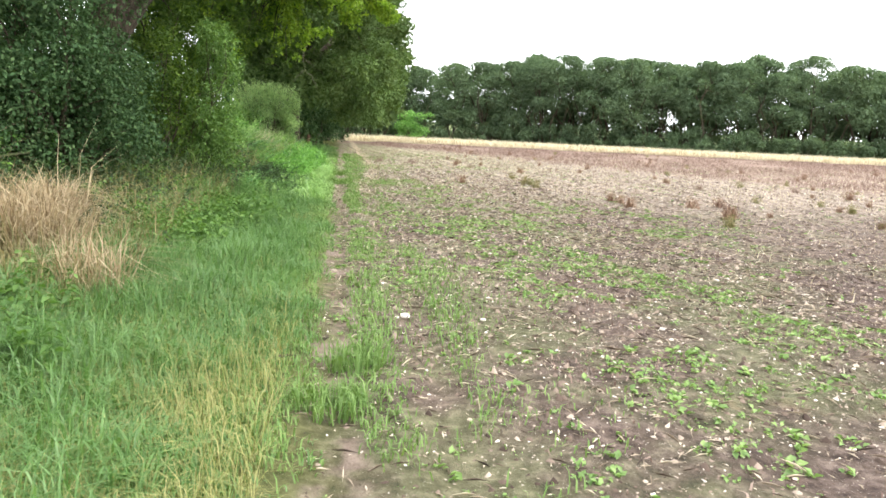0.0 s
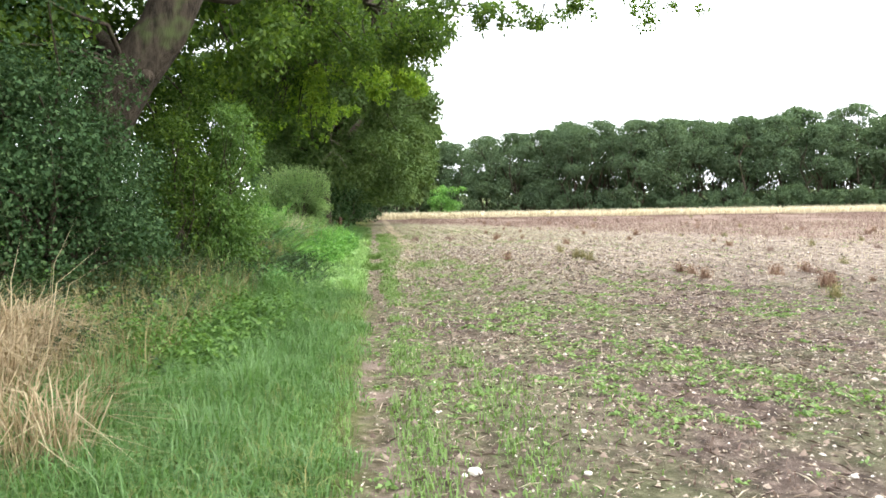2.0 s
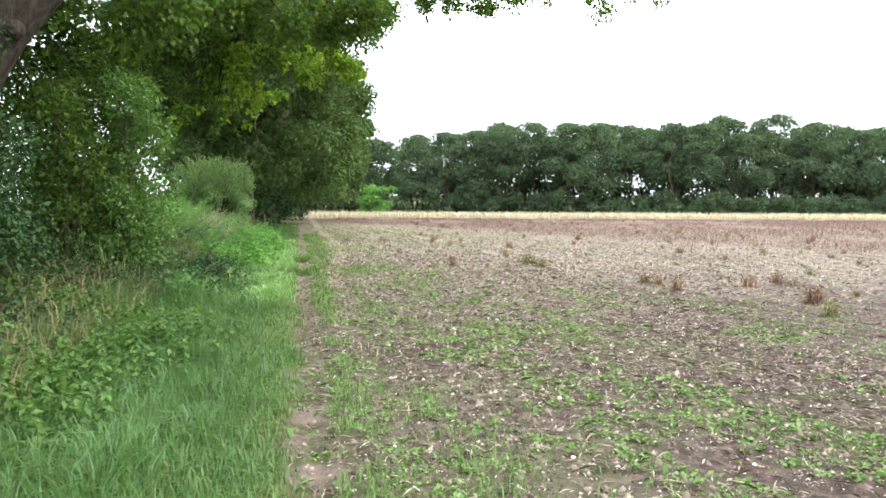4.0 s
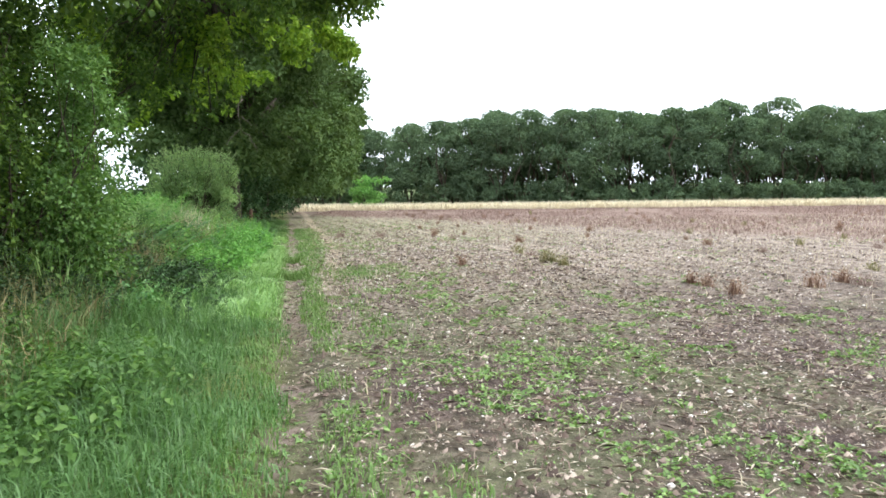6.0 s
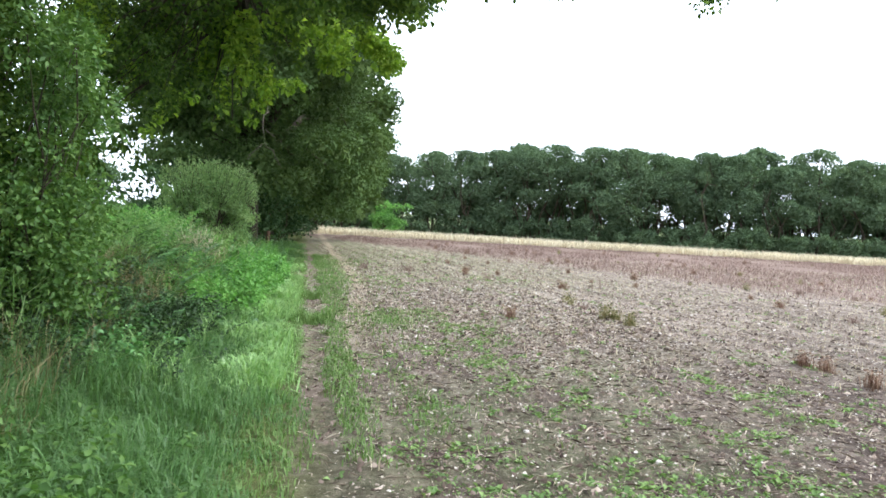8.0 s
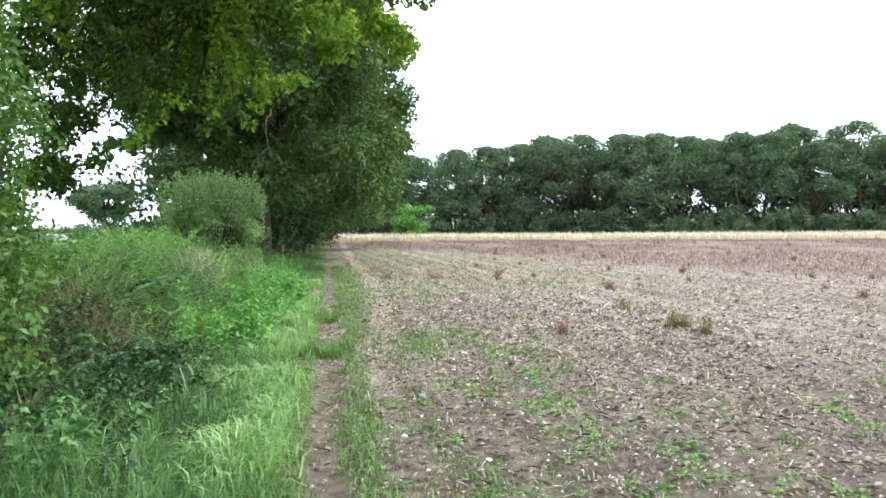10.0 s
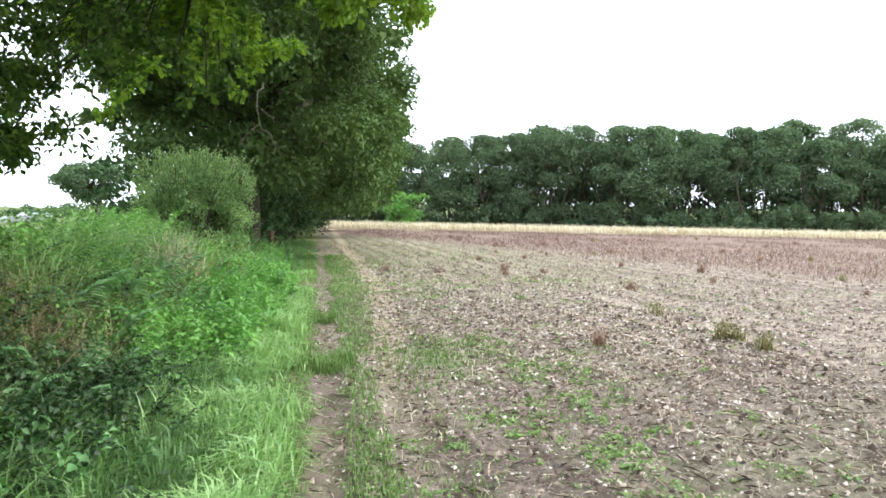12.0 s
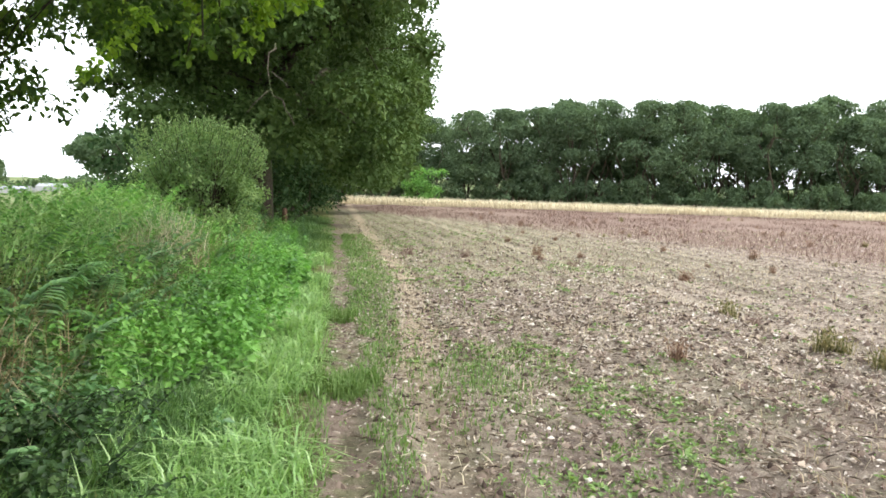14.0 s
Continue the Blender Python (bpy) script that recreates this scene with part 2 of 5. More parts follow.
M_STRAW = leaf_material("pale_straw", [(0.1, (0.42, 0.35, 0.22)), (0.5, (0.6, 0.52, 0.36)), (0.9, (0.74, 0.67, 0.5))], 0.25, 0.7, 0.2, (1, 1, 0.9))
M_SEED = leaf_material("field_seedling_leaf", [(0.1, (0.095, 0.165, 0.05)), (0.5, (0.175, 0.285, 0.088)), (0.9, (0.3, 0.415, 0.15))], 0.3, 0.5, 0.3)
M_HAZE = leaf_material("faded_sorrel", [(0.1, (0.15, 0.1, 0.085)), (0.5, (0.245, 0.175, 0.148)), (0.9, (0.37, 0.29, 0.24))], 0.2, 0.8, 0.15, (1, 0.9, 0.8))
M_DOCK = leaf_material("glossy_dock_leaf", [(0.1, (0.065, 0.165, 0.05)), (0.5, (0.13, 0.28, 0.09)), (0.9, (0.26, 0.43, 0.18))], 0.35, 0.4, 0.45)
M_FERN = leaf_material("bracken_frond", [(0.1, (0.0598, 0.142, 0.0523)), (0.5, (0.1196, 0.2541, 0.0897)), (0.9, (0.2242, 0.3737, 0.1495))], 0.3, 0.45, 0.45)
M_CLOD, cn, cl, cp = shader("soil_clod", 0.95, 0.1)
cgeo = cn.new("ShaderNodeNewGeometry")
cl.new(ramp(cn, cl, cgeo.outputs["Random Per Island"], [(0.0, (0.045, 0.032, 0.026)), (0.55, (0.12, 0.088, 0.07)), (0.85, (0.24, 0.185, 0.15)), (1.0, (0.42, 0.35, 0.28))]), cp.inputs["Base Color"])
M_LITTER = leaf_material("field_litter", [(0.1, (0.05, 0.036, 0.028)), (0.4, (0.16, 0.12, 0.09)), (0.7, (0.4, 0.33, 0.25)), (0.95, (0.68, 0.6, 0.47))], 0.15, 0.7, 0.2, (1, 1, 0.9), 0.1)
M_STRIP = leaf_material("bleached_strip_grass", [(0.1, (0.55, 0.48, 0.33)), (0.5, (0.7, 0.63, 0.46)), (0.9, (0.82, 0.77, 0.6))], 0.25, 0.7, 0.2, (1, 1, 0.9))
# coarse grass with the open sky's light mixed into a brighter green
M_COARSE = leaf_material("coarse_glossy_grass_lit", [(0.05, (0.17, 0.31, 0.095)), (0.5, (0.31, 0.5, 0.175)), (0.9, (0.5, 0.66, 0.31))], 0.4, 0.3, 0.6, (1.1, 1.15, 0.7), 0.4)
# bramble leaf taken near black: the bank hollow's shade sits in its colour
M_BRAMBLE_SHADE = leaf_material("bramble_leaf_shaded", [(0.1, (0.013, 0.033, 0.01)), (0.5, (0.026, 0.06, 0.016)), (0.92, (0.07, 0.12, 0.036))], 0.2, 0.5, 0.35)
M_BANK = leaf_material("rank_green_grass", [(0.1, (0.1534, 0.2843, 0.082)), (0.5, (0.2759, 0.4663, 0.1569)), (0.92, (0.5349, 0.6539, 0.3444))], 0.38, 0.45, 0.4, (1.1, 1.1, 0.7))
M_POST = bark_material("weathered_post", (0.045, 0.028, 0.018), (0.13, 0.08, 0.052), 9)
M_DEAD = bark_material("dead_branch_bark", (0.05, 0.042, 0.032), (0.15, 0.125, 0.095), 12)
M_FLINT, fn, fl, fp = shader("flint_pebble", 0.6, 0.4)
fgeo = fn.new("ShaderNodeNewGeometry")
fl.new(ramp(fn, fl, fgeo.outputs["Random Per Island"], [(0.0, (0.2, 0.15, 0.11)), (0.45, (0.38, 0.32, 0.26)), (1.0, (0.64, 0.59, 0.52))]), fp.inputs["Base Color"])

# ---- plan: across = 0 is the trodden line, positive toward the field ----
rng = np.random.default_rng(7)
LEAN_X = 0.145


def hash2(ix, iy, s):
    h = (ix.astype(np.int64) * 374761393 + iy.astype(np.int64) * 668265263 + s * 974711) & 0x7FFFFFFF
    h = ((h ^ (h >> 13)) * 1274126177) & 0x7FFFFFFF
    return ((h ^ (h >> 16)) & 0xFFFF) / 65535.0


def vnoise(x, y, s=0):
    ix, iy = np.floor(x), np.floor(y)
    fx, fy = x - ix, y - iy
    fx, fy = fx * fx * (3 - 2 * fx), fy * fy * (3 - 2 * fy)
    a, b = hash2(ix, iy, s), hash2(ix + 1, iy, s)
    c, d = hash2(ix, iy + 1, s), hash2(ix + 1, iy + 1, s)
    return (a * (1 - fx) + b * fx) * (1 - fy) + (c * (1 - fx) + d * fx) * fy


def fbm(x, y, s=0, octaves=4):
    return sum(vnoise(x * 2 ** k, y * 2 ** k, s + k) * 0.5 ** (k + 1) for k in range(octaves))


def sstep(v, lo, hi):
    t = np.clip((v - lo) / (hi - lo), 0, 1)
    return t * t * (3 - 2 * t)


def wheel_line(y):
    """How far from the trodden line the curved wheel mark runs."""
    return 0.56 + 0.44 * sstep(y, 15.5, 23) - 0.17 * sstep(y, 26, 37)


def height(x, y):
    x, y = np.asarray(x, float), np.asarray(y, float)
    u = x + LEAN_X * y
    fall = np.where(y > 8, -0.52 * (np.clip(y - 8, 0, 62) / 57) ** 2, 0.0)
    bank = 0.38 * sstep(-u, 1.3, 3.2) * (0.7 + 0.6 * fbm(x * 0.5, y * 0.5, 3)) * (1 - sstep(-u, 6, 9))
    near = 1 - sstep(np.hypot(x, y - 8), 30, 60)
    field = sstep(u, 0.1, 1.2)
    clods = near * (fbm(x * 4, y * 4, 11, 3) - 0.45) * (0.02 + 0.062 * field)
    rut = -0.035 * np.exp(-(u / 0.16) ** 2) - 0.03 * np.exp(-((u - wheel_line(y)) / 0.16) ** 2)
    rut = rut - 0.025 * sstep(y, 16, 20) * sum(np.exp(-((x + 0.22 * y - c) / 0.22) ** 2) for c in (6.45, 7.5))
    rut = rut + 0.026 * near * field * sstep(y, 9, 15) * np.sin((x + 0.22 * y + 0.5 * fbm(x * 0.7, y * 0.7, 51)) * 2 * np.pi / 0.62) * sstep(u, 1.2, 2.2)
    lumps = near * (fbm(x * 1.3, y * 1.3, 21, 2) - 0.37) * 0.07 * (1 - field)
    sink = -np.clip(0.075 * np.clip(-u - 9, 0, None), 0, 26)
    return 0.02 + fall + bank + clods + rut + lumps + sink


def mesh_from(name, verts, faces_flat, sizes, mat, smooth=False):
    me = bpy.data.meshes.new(name)
    verts = np.asarray(verts, np.float32)
    faces_flat = np.asarray(faces_flat, np.int32)
    sizes = np.asarray(sizes, np.int32)
    me.vertices.add(len(verts))
    me.vertices.foreach_set("co", verts.ravel())
    me.loops.add(len(faces_flat))
    me.loops.foreach_set("vertex_index", faces_flat)
    me.polygons.add(len(sizes))
    me.polygons.foreach_set("loop_start", np.concatenate(([0], np.cumsum(sizes)[:-1])).astype(np.int32))
    if smooth:
        me.polygons.foreach_set("use_smooth", np.ones(len(sizes), bool))
    me.update(calc_edges=True)
    me.materials.append(mat)
    return me


def repeat_shape(verts_each, face_list):
    """verts_each: (N, k, 3); the same faces for each of the N pieces."""
    N, k, _ = verts_each.shape
    flat = np.array([i for f in face_list for i in f])
    faces = (np.arange(N)[:, None] * k + flat[None, :]).ravel()
    return verts_each.reshape(-1, 3), faces, np.tile([len(f) for f in face_list], N)


def unit(v):
    return v / np.maximum(np.linalg.norm(v, axis=-1, keepdims=True), 1e-6)


def leaves(name, pos, way, normal, length, width, mat, fold=0.25, lobed=False):
    """Folded leaves: base at pos, growing along way, facing normal."""
    pos, way = np.asarray(pos), unit(np.asarray(way))
    side = unit(np.cross(way, normal))
    nor = unit(np.cross(side, way))
    L, W = np.asarray(length)[:, None], np.asarray(width)[:, None]
    tip = pos + way * L - nor * L * 0.15
    if lobed:
        a, b = pos + way * L * 0.3, pos + way * L * 0.72
        up = nor * W * fold
        v = np.stack([pos, a + side * W * 0.36 + up, b + side * W * 0.5 + up, tip, b - side * W * 0.5 + up, a - side * W * 0.36 + up], 1)
        return mesh_from(name, *repeat_shape(v, [(0, 1, 2, 3), (0, 3, 4, 5)]), mat)
    mid = pos + way * L * 0.5
    up = nor * W * fold
    v = np.stack([pos, mid + side * W * 0.5 + up, tip, mid - side * W * 0.5 + up], 1)
    return mesh_from(name, *repeat_shape(v, [(0, 1, 2), (0, 2, 3)]), mat)


def blades(name, pos, tall, width, lean, mat, r=None):
    """Tapered grass blades that bow over to one side."""
    r = r or rng
    n = len(pos)
    a = r.uniform(0, 2 * np.pi, n)
    d = np.stack([np.cos(a), np.sin(a), np.zeros(n)], 1)
    b = a + np.pi / 2 + r.normal(0, 0.5, n)
    s = np.stack([np.cos(b), np.sin(b), np.zeros(n)], 1)
    h, w, q = (np.broadcast_to(np.asarray(k, float), (n,))[:, None] for k in (tall, width, lean))
    up = np.array([[0, 0, 1.0]])
    p0 = pos - up * 0.02
    p1 = pos + up * h * 0.55 + d * h * q * 0.22
    p2 = pos + up * h * (1 - 0.35 * q) + d * h * q * 0.8
    v = np.stack([p0 - s * w / 2, p0 + s * w / 2, p1 + s * w * 0.4, p1 - s * w * 0.4, p2], 1)
    return mesh_from(name, *repeat_shape(v, [(0, 1, 2, 3), (3, 2, 4)]), mat)


def tube(points, radii, sides=7, ripple=0.0, seed=0):
    pts = np.asarray(points, float)
    n = len(pts)
    tan = unit(np.gradient(pts, axis=0))
    ref = np.array([0.31, 0.91, 0.17])
    s = unit(np.cross(tan, ref))
    t = np.cross(tan, s)
    ang = np.linspace(0, 2 * np.pi, sides, endpoint=False)
    rad = np.asarray(radii, float)[:, None] * (1 + ripple * (np.random.default_rng(seed).random((n, sides)) - 0.5))
    v = pts[:, None] + rad[..., None] * (np.cos(ang)[None, :, None] * s[:, None] + np.sin(ang)[None, :, None] * t[:, None])
    i, j = np.meshgrid(np.arange(n - 1), np.arange(sides), indexing="ij")
    k = (j + 1) % sides
    f = np.stack([i * sides + j, i * sides + k, (i + 1) * sides + k, (i + 1) * sides + j], -1).reshape(-1, 4)
    return v.reshape(-1, 3), f


def join_tubes(name, tubes, mat):
    vs, fs, o = [], [], 0
    for v, f in tubes:
        vs.append(v)
        fs.append(f + o)
        o += len(v)
    f = np.concatenate(fs)
    return mesh_from(name, np.concatenate(vs), f.ravel(), np.full(len(f), 4), mat, True)


def bend(a, b, sag=0.1, n=6, seed=0):
    """A wandering line from a to b."""
    r = np.random.default_rng(seed)
    a, b = np.asarray(a, float), np.asarray(b, float)
    t = np.linspace(0, 1, n)[:, None]
    ln = np.linalg.norm(b - a)
    w = r.normal(0, 0.05 * ln, (n, 3)) * np.sin(np.pi * t)
    return a + (b - a) * t + w + np.array([0, 0, sag * ln]) * np.sin(np.pi * t)


def thing(name, loc, label, category, group="", kind=""):
    e = new(name)
    e.empty_display_size = 0.2
    e.location = loc
    return tagged(e, label, category, group, kind)


def part(name, me, parent, label=""):
    """Links one mesh, given in world metres, under its thing."""
    ob = new(name, me)
    ob.parent = parent
    base = parent.location + (parent.parent.location if parent.parent else Vector())
    me.transform(Matrix.Translation(-base))
    return tagged(ob, label)


def stuff(name, me, label, category):
    return tagged(new(name, me), label, category, "", "stuff")


def puff_points(puffs, n, r, shell=0.5, crest=0.0):
    """n leaf places over ellipsoid clumps (x, y, z, rx, rz), and the way out of each."""
    P = np.asarray(puffs, float)
    w = P[:, 3] ** 2 * (P[:, 4] / P[:, 3])
    k = r.choice(len(P), n, p=w / w.sum())
    d = unit(r.normal(size=(n, 3)))
    d[:, 2] = np.where(r.random(n) < crest, np.abs(d[:, 2]), d[:, 2])
    rad = shell + (1 - shell) * r.random(n) ** 0.6
    rad *= 1 + 0.16 * np.clip(r.normal(size=n), -1.5, 1.5) * (r.random(n) < 0.4)
    c = P[k]
    return c[:, :3] + d * rad[:, None] * np.stack([c[:, 3], c[:, 3], c[:, 4]], 1), d


def leaf_cloud(name, puffs, n, size, mat, seed, droop=0.5, lobed=False, shell=0.5, slim=0.6, crest=0.5, face=0.4):
    r = np.random.default_rng(seed)
    pos, out = puff_points(puffs, n, r, shell, crest)
    way = unit(out * 0.5 + r.normal(size=(n, 3)) * 0.7 + np.array([0, 0, -droop]))
    nor = unit(out * face + r.normal(size=(n, 3)) * 0.6 + np.array([0, 0, 0.8]))
    L = size * r.uniform(0.65, 1.35, n)
    return leaves(name, pos, way, nor, L, L * slim * r.uniform(0.8, 1.2, n), mat, 0.2, lobed)


def scatter_puffs(r, n, centre, spread, size, flat=0.75):
    """Clumps spread through an ellipsoid, more of them toward its skin."""
    d = unit(r.normal(size=(n, 3)))
    rad = r.uniform(0.35, 1.0, n) ** 0.5
    c = np.asarray(centre) + d * rad[:, None] * np.asarray(spread)
    s = size * r.uniform(0.6, 1.3, n)
    return [(*p, k, k * flat) for p, k in zip(c, s)]


def twigs_to(puffs, anchors, seed, thick=0.04, every=1):
    """Thin branches from the nearest anchor point to each clump."""
    A = np.asarray(anchors)
    out = []
    for i, p in enumerate(puffs[::every]):
        c = np.array(p[:3])
        a = A[np.argmin(np.linalg.norm(A - c, axis=1) + 0.6 * np.maximum(A[:, 2] - c[2], 0))]
        pts = bend(a, c, 0.08, 5, seed + i)
        out.append(tube(pts, np.linspace(thick, thick * 0.25, 5), 5))
    return out


# ---- ground: one sheet to the horizon ----
def axis_steps(lo, hi, fine_lo, fine_hi, step, grow=1.16):
    mid = list(np.arange(fine_lo, fine_hi + 1e-6, step))
    s, v = step, fine_hi
    while v < hi:
        s *= grow
        v += s
        mid.append(v)
    s, v, pre = step, fine_lo, []
    while v > lo:
        s *= grow
        v -= s
        pre.append(v)
    return np.array(pre[::-1] + mid)


def build_ground():
    gx, gy = axis_steps(-1200, 1200, -6, 7, 0.09), axis_steps(-400, 1500, 1.5, 24, 0.09)
    X, Y = np.meshgrid(gx, gy)
    Z = height(X, Y)
    ny, nx = X.shape
    i, j = np.meshgrid(np.arange(ny - 1), np.arange(nx - 1), indexing="ij")
    f = np.stack([i * nx + j, i * nx + j + 1, (i + 1) * nx + j + 1, (i + 1) * nx + j], -1).reshape(-1, 4)
    me = mesh_from("ground", np.stack([X, Y, Z], -1).reshape(-1, 3), f.ravel(), np.full(len(f), 4), M_GROUND, True)
    tagged(new("ground", me), "brown flinty field soil with a grassy margin and trodden line", "ground", "", "structure")


build_ground()


def on_ground(x, y):
    return np.stack([x, y, height(x, y)], 1)


# ---- trees ----
def oak_tree(seed, foot, trunk, radii, limbs, puffs, leaf_count, leaf_size, label, mat, extra=(), lobed=True, every=2):
    t = thing("oak_tree", (foot[0], foot[1], float(height(foot[0], foot[1])) - 0.05), label, "tree", "oaks along the hedge")
    part("trunk", join_tubes("trunk", [tube(trunk, radii, 14, 0.16, seed)], M_BARK), t, "ridged grey-brown bark")
    anchors = [p for p in trunk[len(trunk) // 2:]]
    for i, (a, b, r0) in enumerate(limbs):
        pts = bend(a, b, 0.06, 8, seed + 10 + i)
        anchors += list(pts[1:])
        part("limb", join_tubes("limb", [tube(pts, np.linspace(r0, r0 * 0.3, 8), 9, 0.12, i)], M_BARK), t)
    for i, tw in enumerate(twigs_to(puffs, anchors, seed + 40, 0.035, every)):
        part("branch", join_tubes("branch", [tw], M_BARK), t)
    if lobed:
        upper = [p for p in puffs if p[2] > 6.9]
        puffs = [p for p in puffs if p[2] <= 6.9]
        part("upper_crown", leaf_cloud("upper_crown", upper, 24000, 0.2, mat, seed + 2, 0.35, False, 0.25, 0.62), t)
    else:
        core = [(p[0], p[1], p[2], p[3] * 0.62, p[4] * 0.62) for p in puffs]
        part("inner_crown", leaf_cloud("inner_crown", core, leaf_count // 6, leaf_size * 2.1, mat, seed + 3, 0.35, False, 0.5, 0.8), t)
    part("crown", leaf_cloud("crown", puffs, leaf_count, leaf_size, mat, seed + 1, 0.35, lobed, 0.2 if lobed else 0.82, 0.62, 0.5, 0.4 if lobed else 1.3), t)
    for k, (p, cnt, size, m2, lab) in enumerate(extra):
        for tw in twigs_to(p, anchors, seed + 90 + k, 0.014, 3):
            part("twig", join_tubes("twig", [tw], M_BARK), t)
        part("leaf_spray", leaf_cloud("leaf_spray", p, cnt, size, m2, seed + 60 + k, 0.5, lobed, 0.1, 0.62), t, lab)
    return t


def build_oaks():
    r = np.random.default_rng(3)
    # leaning oak beside the walker
    trunk = [(-5.75, 10.8, -0.1), (-5.66, 10.85, 0.9), (-5.42, 10.9, 1.8), (-5.05, 10.95, 2.6), (-4.73, 11.0, 3.15), (-4.31, 11.1, 3.7), (-4.06, 11.2, 4.3), (-3.95, 11.5, 6.0), (-3.9, 11.8, 8.0)]
    limbs = [((-4.06, 11.2, 4.3), (-4.2, 19.5, 5.2), 0.16), ((-4.0, 11.4, 5.4), (-2.0, 21.8, 6.4), 0.13), ((-4.0, 11.4, 5.2), (3.2, 19.6, 7.6), 0.17), ((-4.73, 11.0, 3.2), (-9.5, 14, 6.5), 0.16),
             ((-4.0, 11.4, 5.5), (0.5, 9.0, 8.5), 0.17), ((-4.06, 11.2, 4.4), (-6.5, 6.0, 6.5), 0.14), ((-3.95, 11.6, 6.5), (-5, 17, 9.5), 0.16)]
    puffs = scatter_puffs(r, 64, (-6.4, 13.0, 8.0), (5.2, 7.0, 3.3), 1.15)
    puffs = [p for p in puffs if p[2] - p[4] > (4.8 if p[0] < -4.8 and p[1] > 13 else 3.6) and (p[0] < -3.2 or p[2] > 7.5)]
    low = []
    for k in range(60):
        y = r.uniform(12.6, 21.5)
        x = -5.3 + r.uniform(-1.9, 1.9) + 0.05 * (y - 13)
        z = 4.7 + r.uniform(-0.5, 1.9) + 0.06 * (y - 13)
        if x < -5.2:
            continue
        low.append((x, y, z, r.uniform(0.35, 0.75), r.uniform(0.25, 0.5)))
    hang = [(-6.35 + r.normal(0, 0.25), 18.8 + r.normal(0, 0.4), 1.95 + 2.2 * r.random(), r.uniform(0.14, 0.28), r.uniform(0.14, 0.24)) for k in range(44)]
    hang += [(r.uniform(-6.1, -5.0), 18.8 + r.normal(0, 0.4), 2.75 + 1.9 * r.random() ** 0.8, r.uniform(0.14, 0.28), r.uniform(0.12, 0.22)) for k in range(40)]
    veil = [(r.uniform(-7.9, -6.5), 18.8 + r.normal(0, 0.5), r.uniform(1.6, 4.2), r.uniform(0.16, 0.34), r.uniform(0.14, 0.26)) for k in range(56)]
    # leafy boughs before and beside the trunk
    droop = [(-5.9 + r.normal(0, 0.4), 10.6 + r.normal(0, 0.6), 3.9 + 1.6 * r.random(), 0.45, 0.38) for k in range(14)]
    droop += [(-6.9 + r.normal(0, 0.9), 11.2 + r.normal(0, 0.9), 2.6 + 3.6 * r.random(), r.uniform(0.35, 0.6), 0.42) for k in range(60)]
    droop += [(-4.0 + r.normal(0, 0.5), 13.6 + r.normal(0, 0.7), 3.7 + 1.8 * r.random(), r.uniform(0.3, 0.5), 0.36) for k in range(8)]
    droop += [(q, 18.0 + r.normal(0, 0.6), 4.4 + 0.07 * (q + 3.5) + 1.0 * r.random(), r.uniform(0.25, 0.5), r.uniform(0.2, 0.36)) for q in np.linspace(-4.0, -0.8, 44)]
    droop += [(-5.6 + r.normal(0, 0.8), 12.6 + r.normal(0, 0.7), 3.4 + 3.2 * r.random(), r.uniform(0.35, 0.6), 0.42) for k in range(34)]
    droop += [(r.uniform(-3.2, -1.1), 22.0 + r.normal(0, 0.5), 5.4 + 1.4 * r.random(), r.uniform(0.25, 0.45), r.uniform(0.2, 0.34)) for k in range(26)]
    r2 = np.random.default_rng(29)
    droop += [(min(-5.75 + r2.normal(0, 0.5), -5.05), 13.5 + r2.normal(0, 0.4), r2.uniform(2.3, 4.6), r2.uniform(0.25, 0.4), 0.3) for k in range(20)]
    droop += [(-5.5 + r2.normal(0, 0.35), 9.9 + r2.normal(0, 0.4), r2.uniform(3.1, 4.7), r2.uniform(0.25, 0.42), 0.32) for k in range(22)]
    sprig = []
    for k in range(24):
        x = r.uniform(-0.4, 5.4)
        sprig.append((x, 20.2 + r.normal(0, 0.3), 5.5 + 0.75 * r.random() + 0.3 * abs(math.sin(2.3 * x)), r.uniform(0.16, 0.34), r.uniform(0.14, 0.28)))
    sprig += [(r2.uniform(-0.5, 2.1), 20.2 + r2.normal(0, 0.3), r2.uniform(5.5, 6.3), r2.uniform(0.16, 0.3), r2.uniform(0.13, 0.24)) for k in range(14)]
    spray = []
    for k in range(27):
        x, y, z = r.uniform(-6.4, -3.2), 20.0 + r.normal(0, 0.8), 4.35 + r.normal(0, 0.3)
        way = r.normal(0, 0.22)
        for q in range(5):
            (spray if k % 2 else droop).append((x + way * q + r.normal(0, 0.05), y - 0.1 * q, z - (0.05 + 0.035 * q) * q, r.uniform(0.2, 0.34) * (1 - 0.12 * q), r.uniform(0.11, 0.19)))
    spray += [(r.uniform(-2.9, -1.35), 20.0 + r.normal(0, 0.5), 4.1 + 0.6 * r.random(), r.uniform(0.12, 0.3), r.uniform(0.1, 0.2)) for k in range(22)]
    leaning = oak_tree(11, (-5.75, 10.8), trunk, [0.54, 0.46, 0.4, 0.35, 0.33, 0.33, 0.3, 0.22, 0.12], limbs, puffs + low + droop + sprig, 70000, 0.1,
             "large leaning oak with spreading limbs over the field edge", M_OAK, [(spray, 6400, 0.1, M_OAK_LIGHT, "bright yellow-green oak leaves"), (hang, 5200, 0.08, M_OAK, "dark oak leaves on low hanging twigs"), (veil, 6500, 0.072, M_OAK, "dark oak leaves hanging behind the bank")])
    bm = bmesh.new()
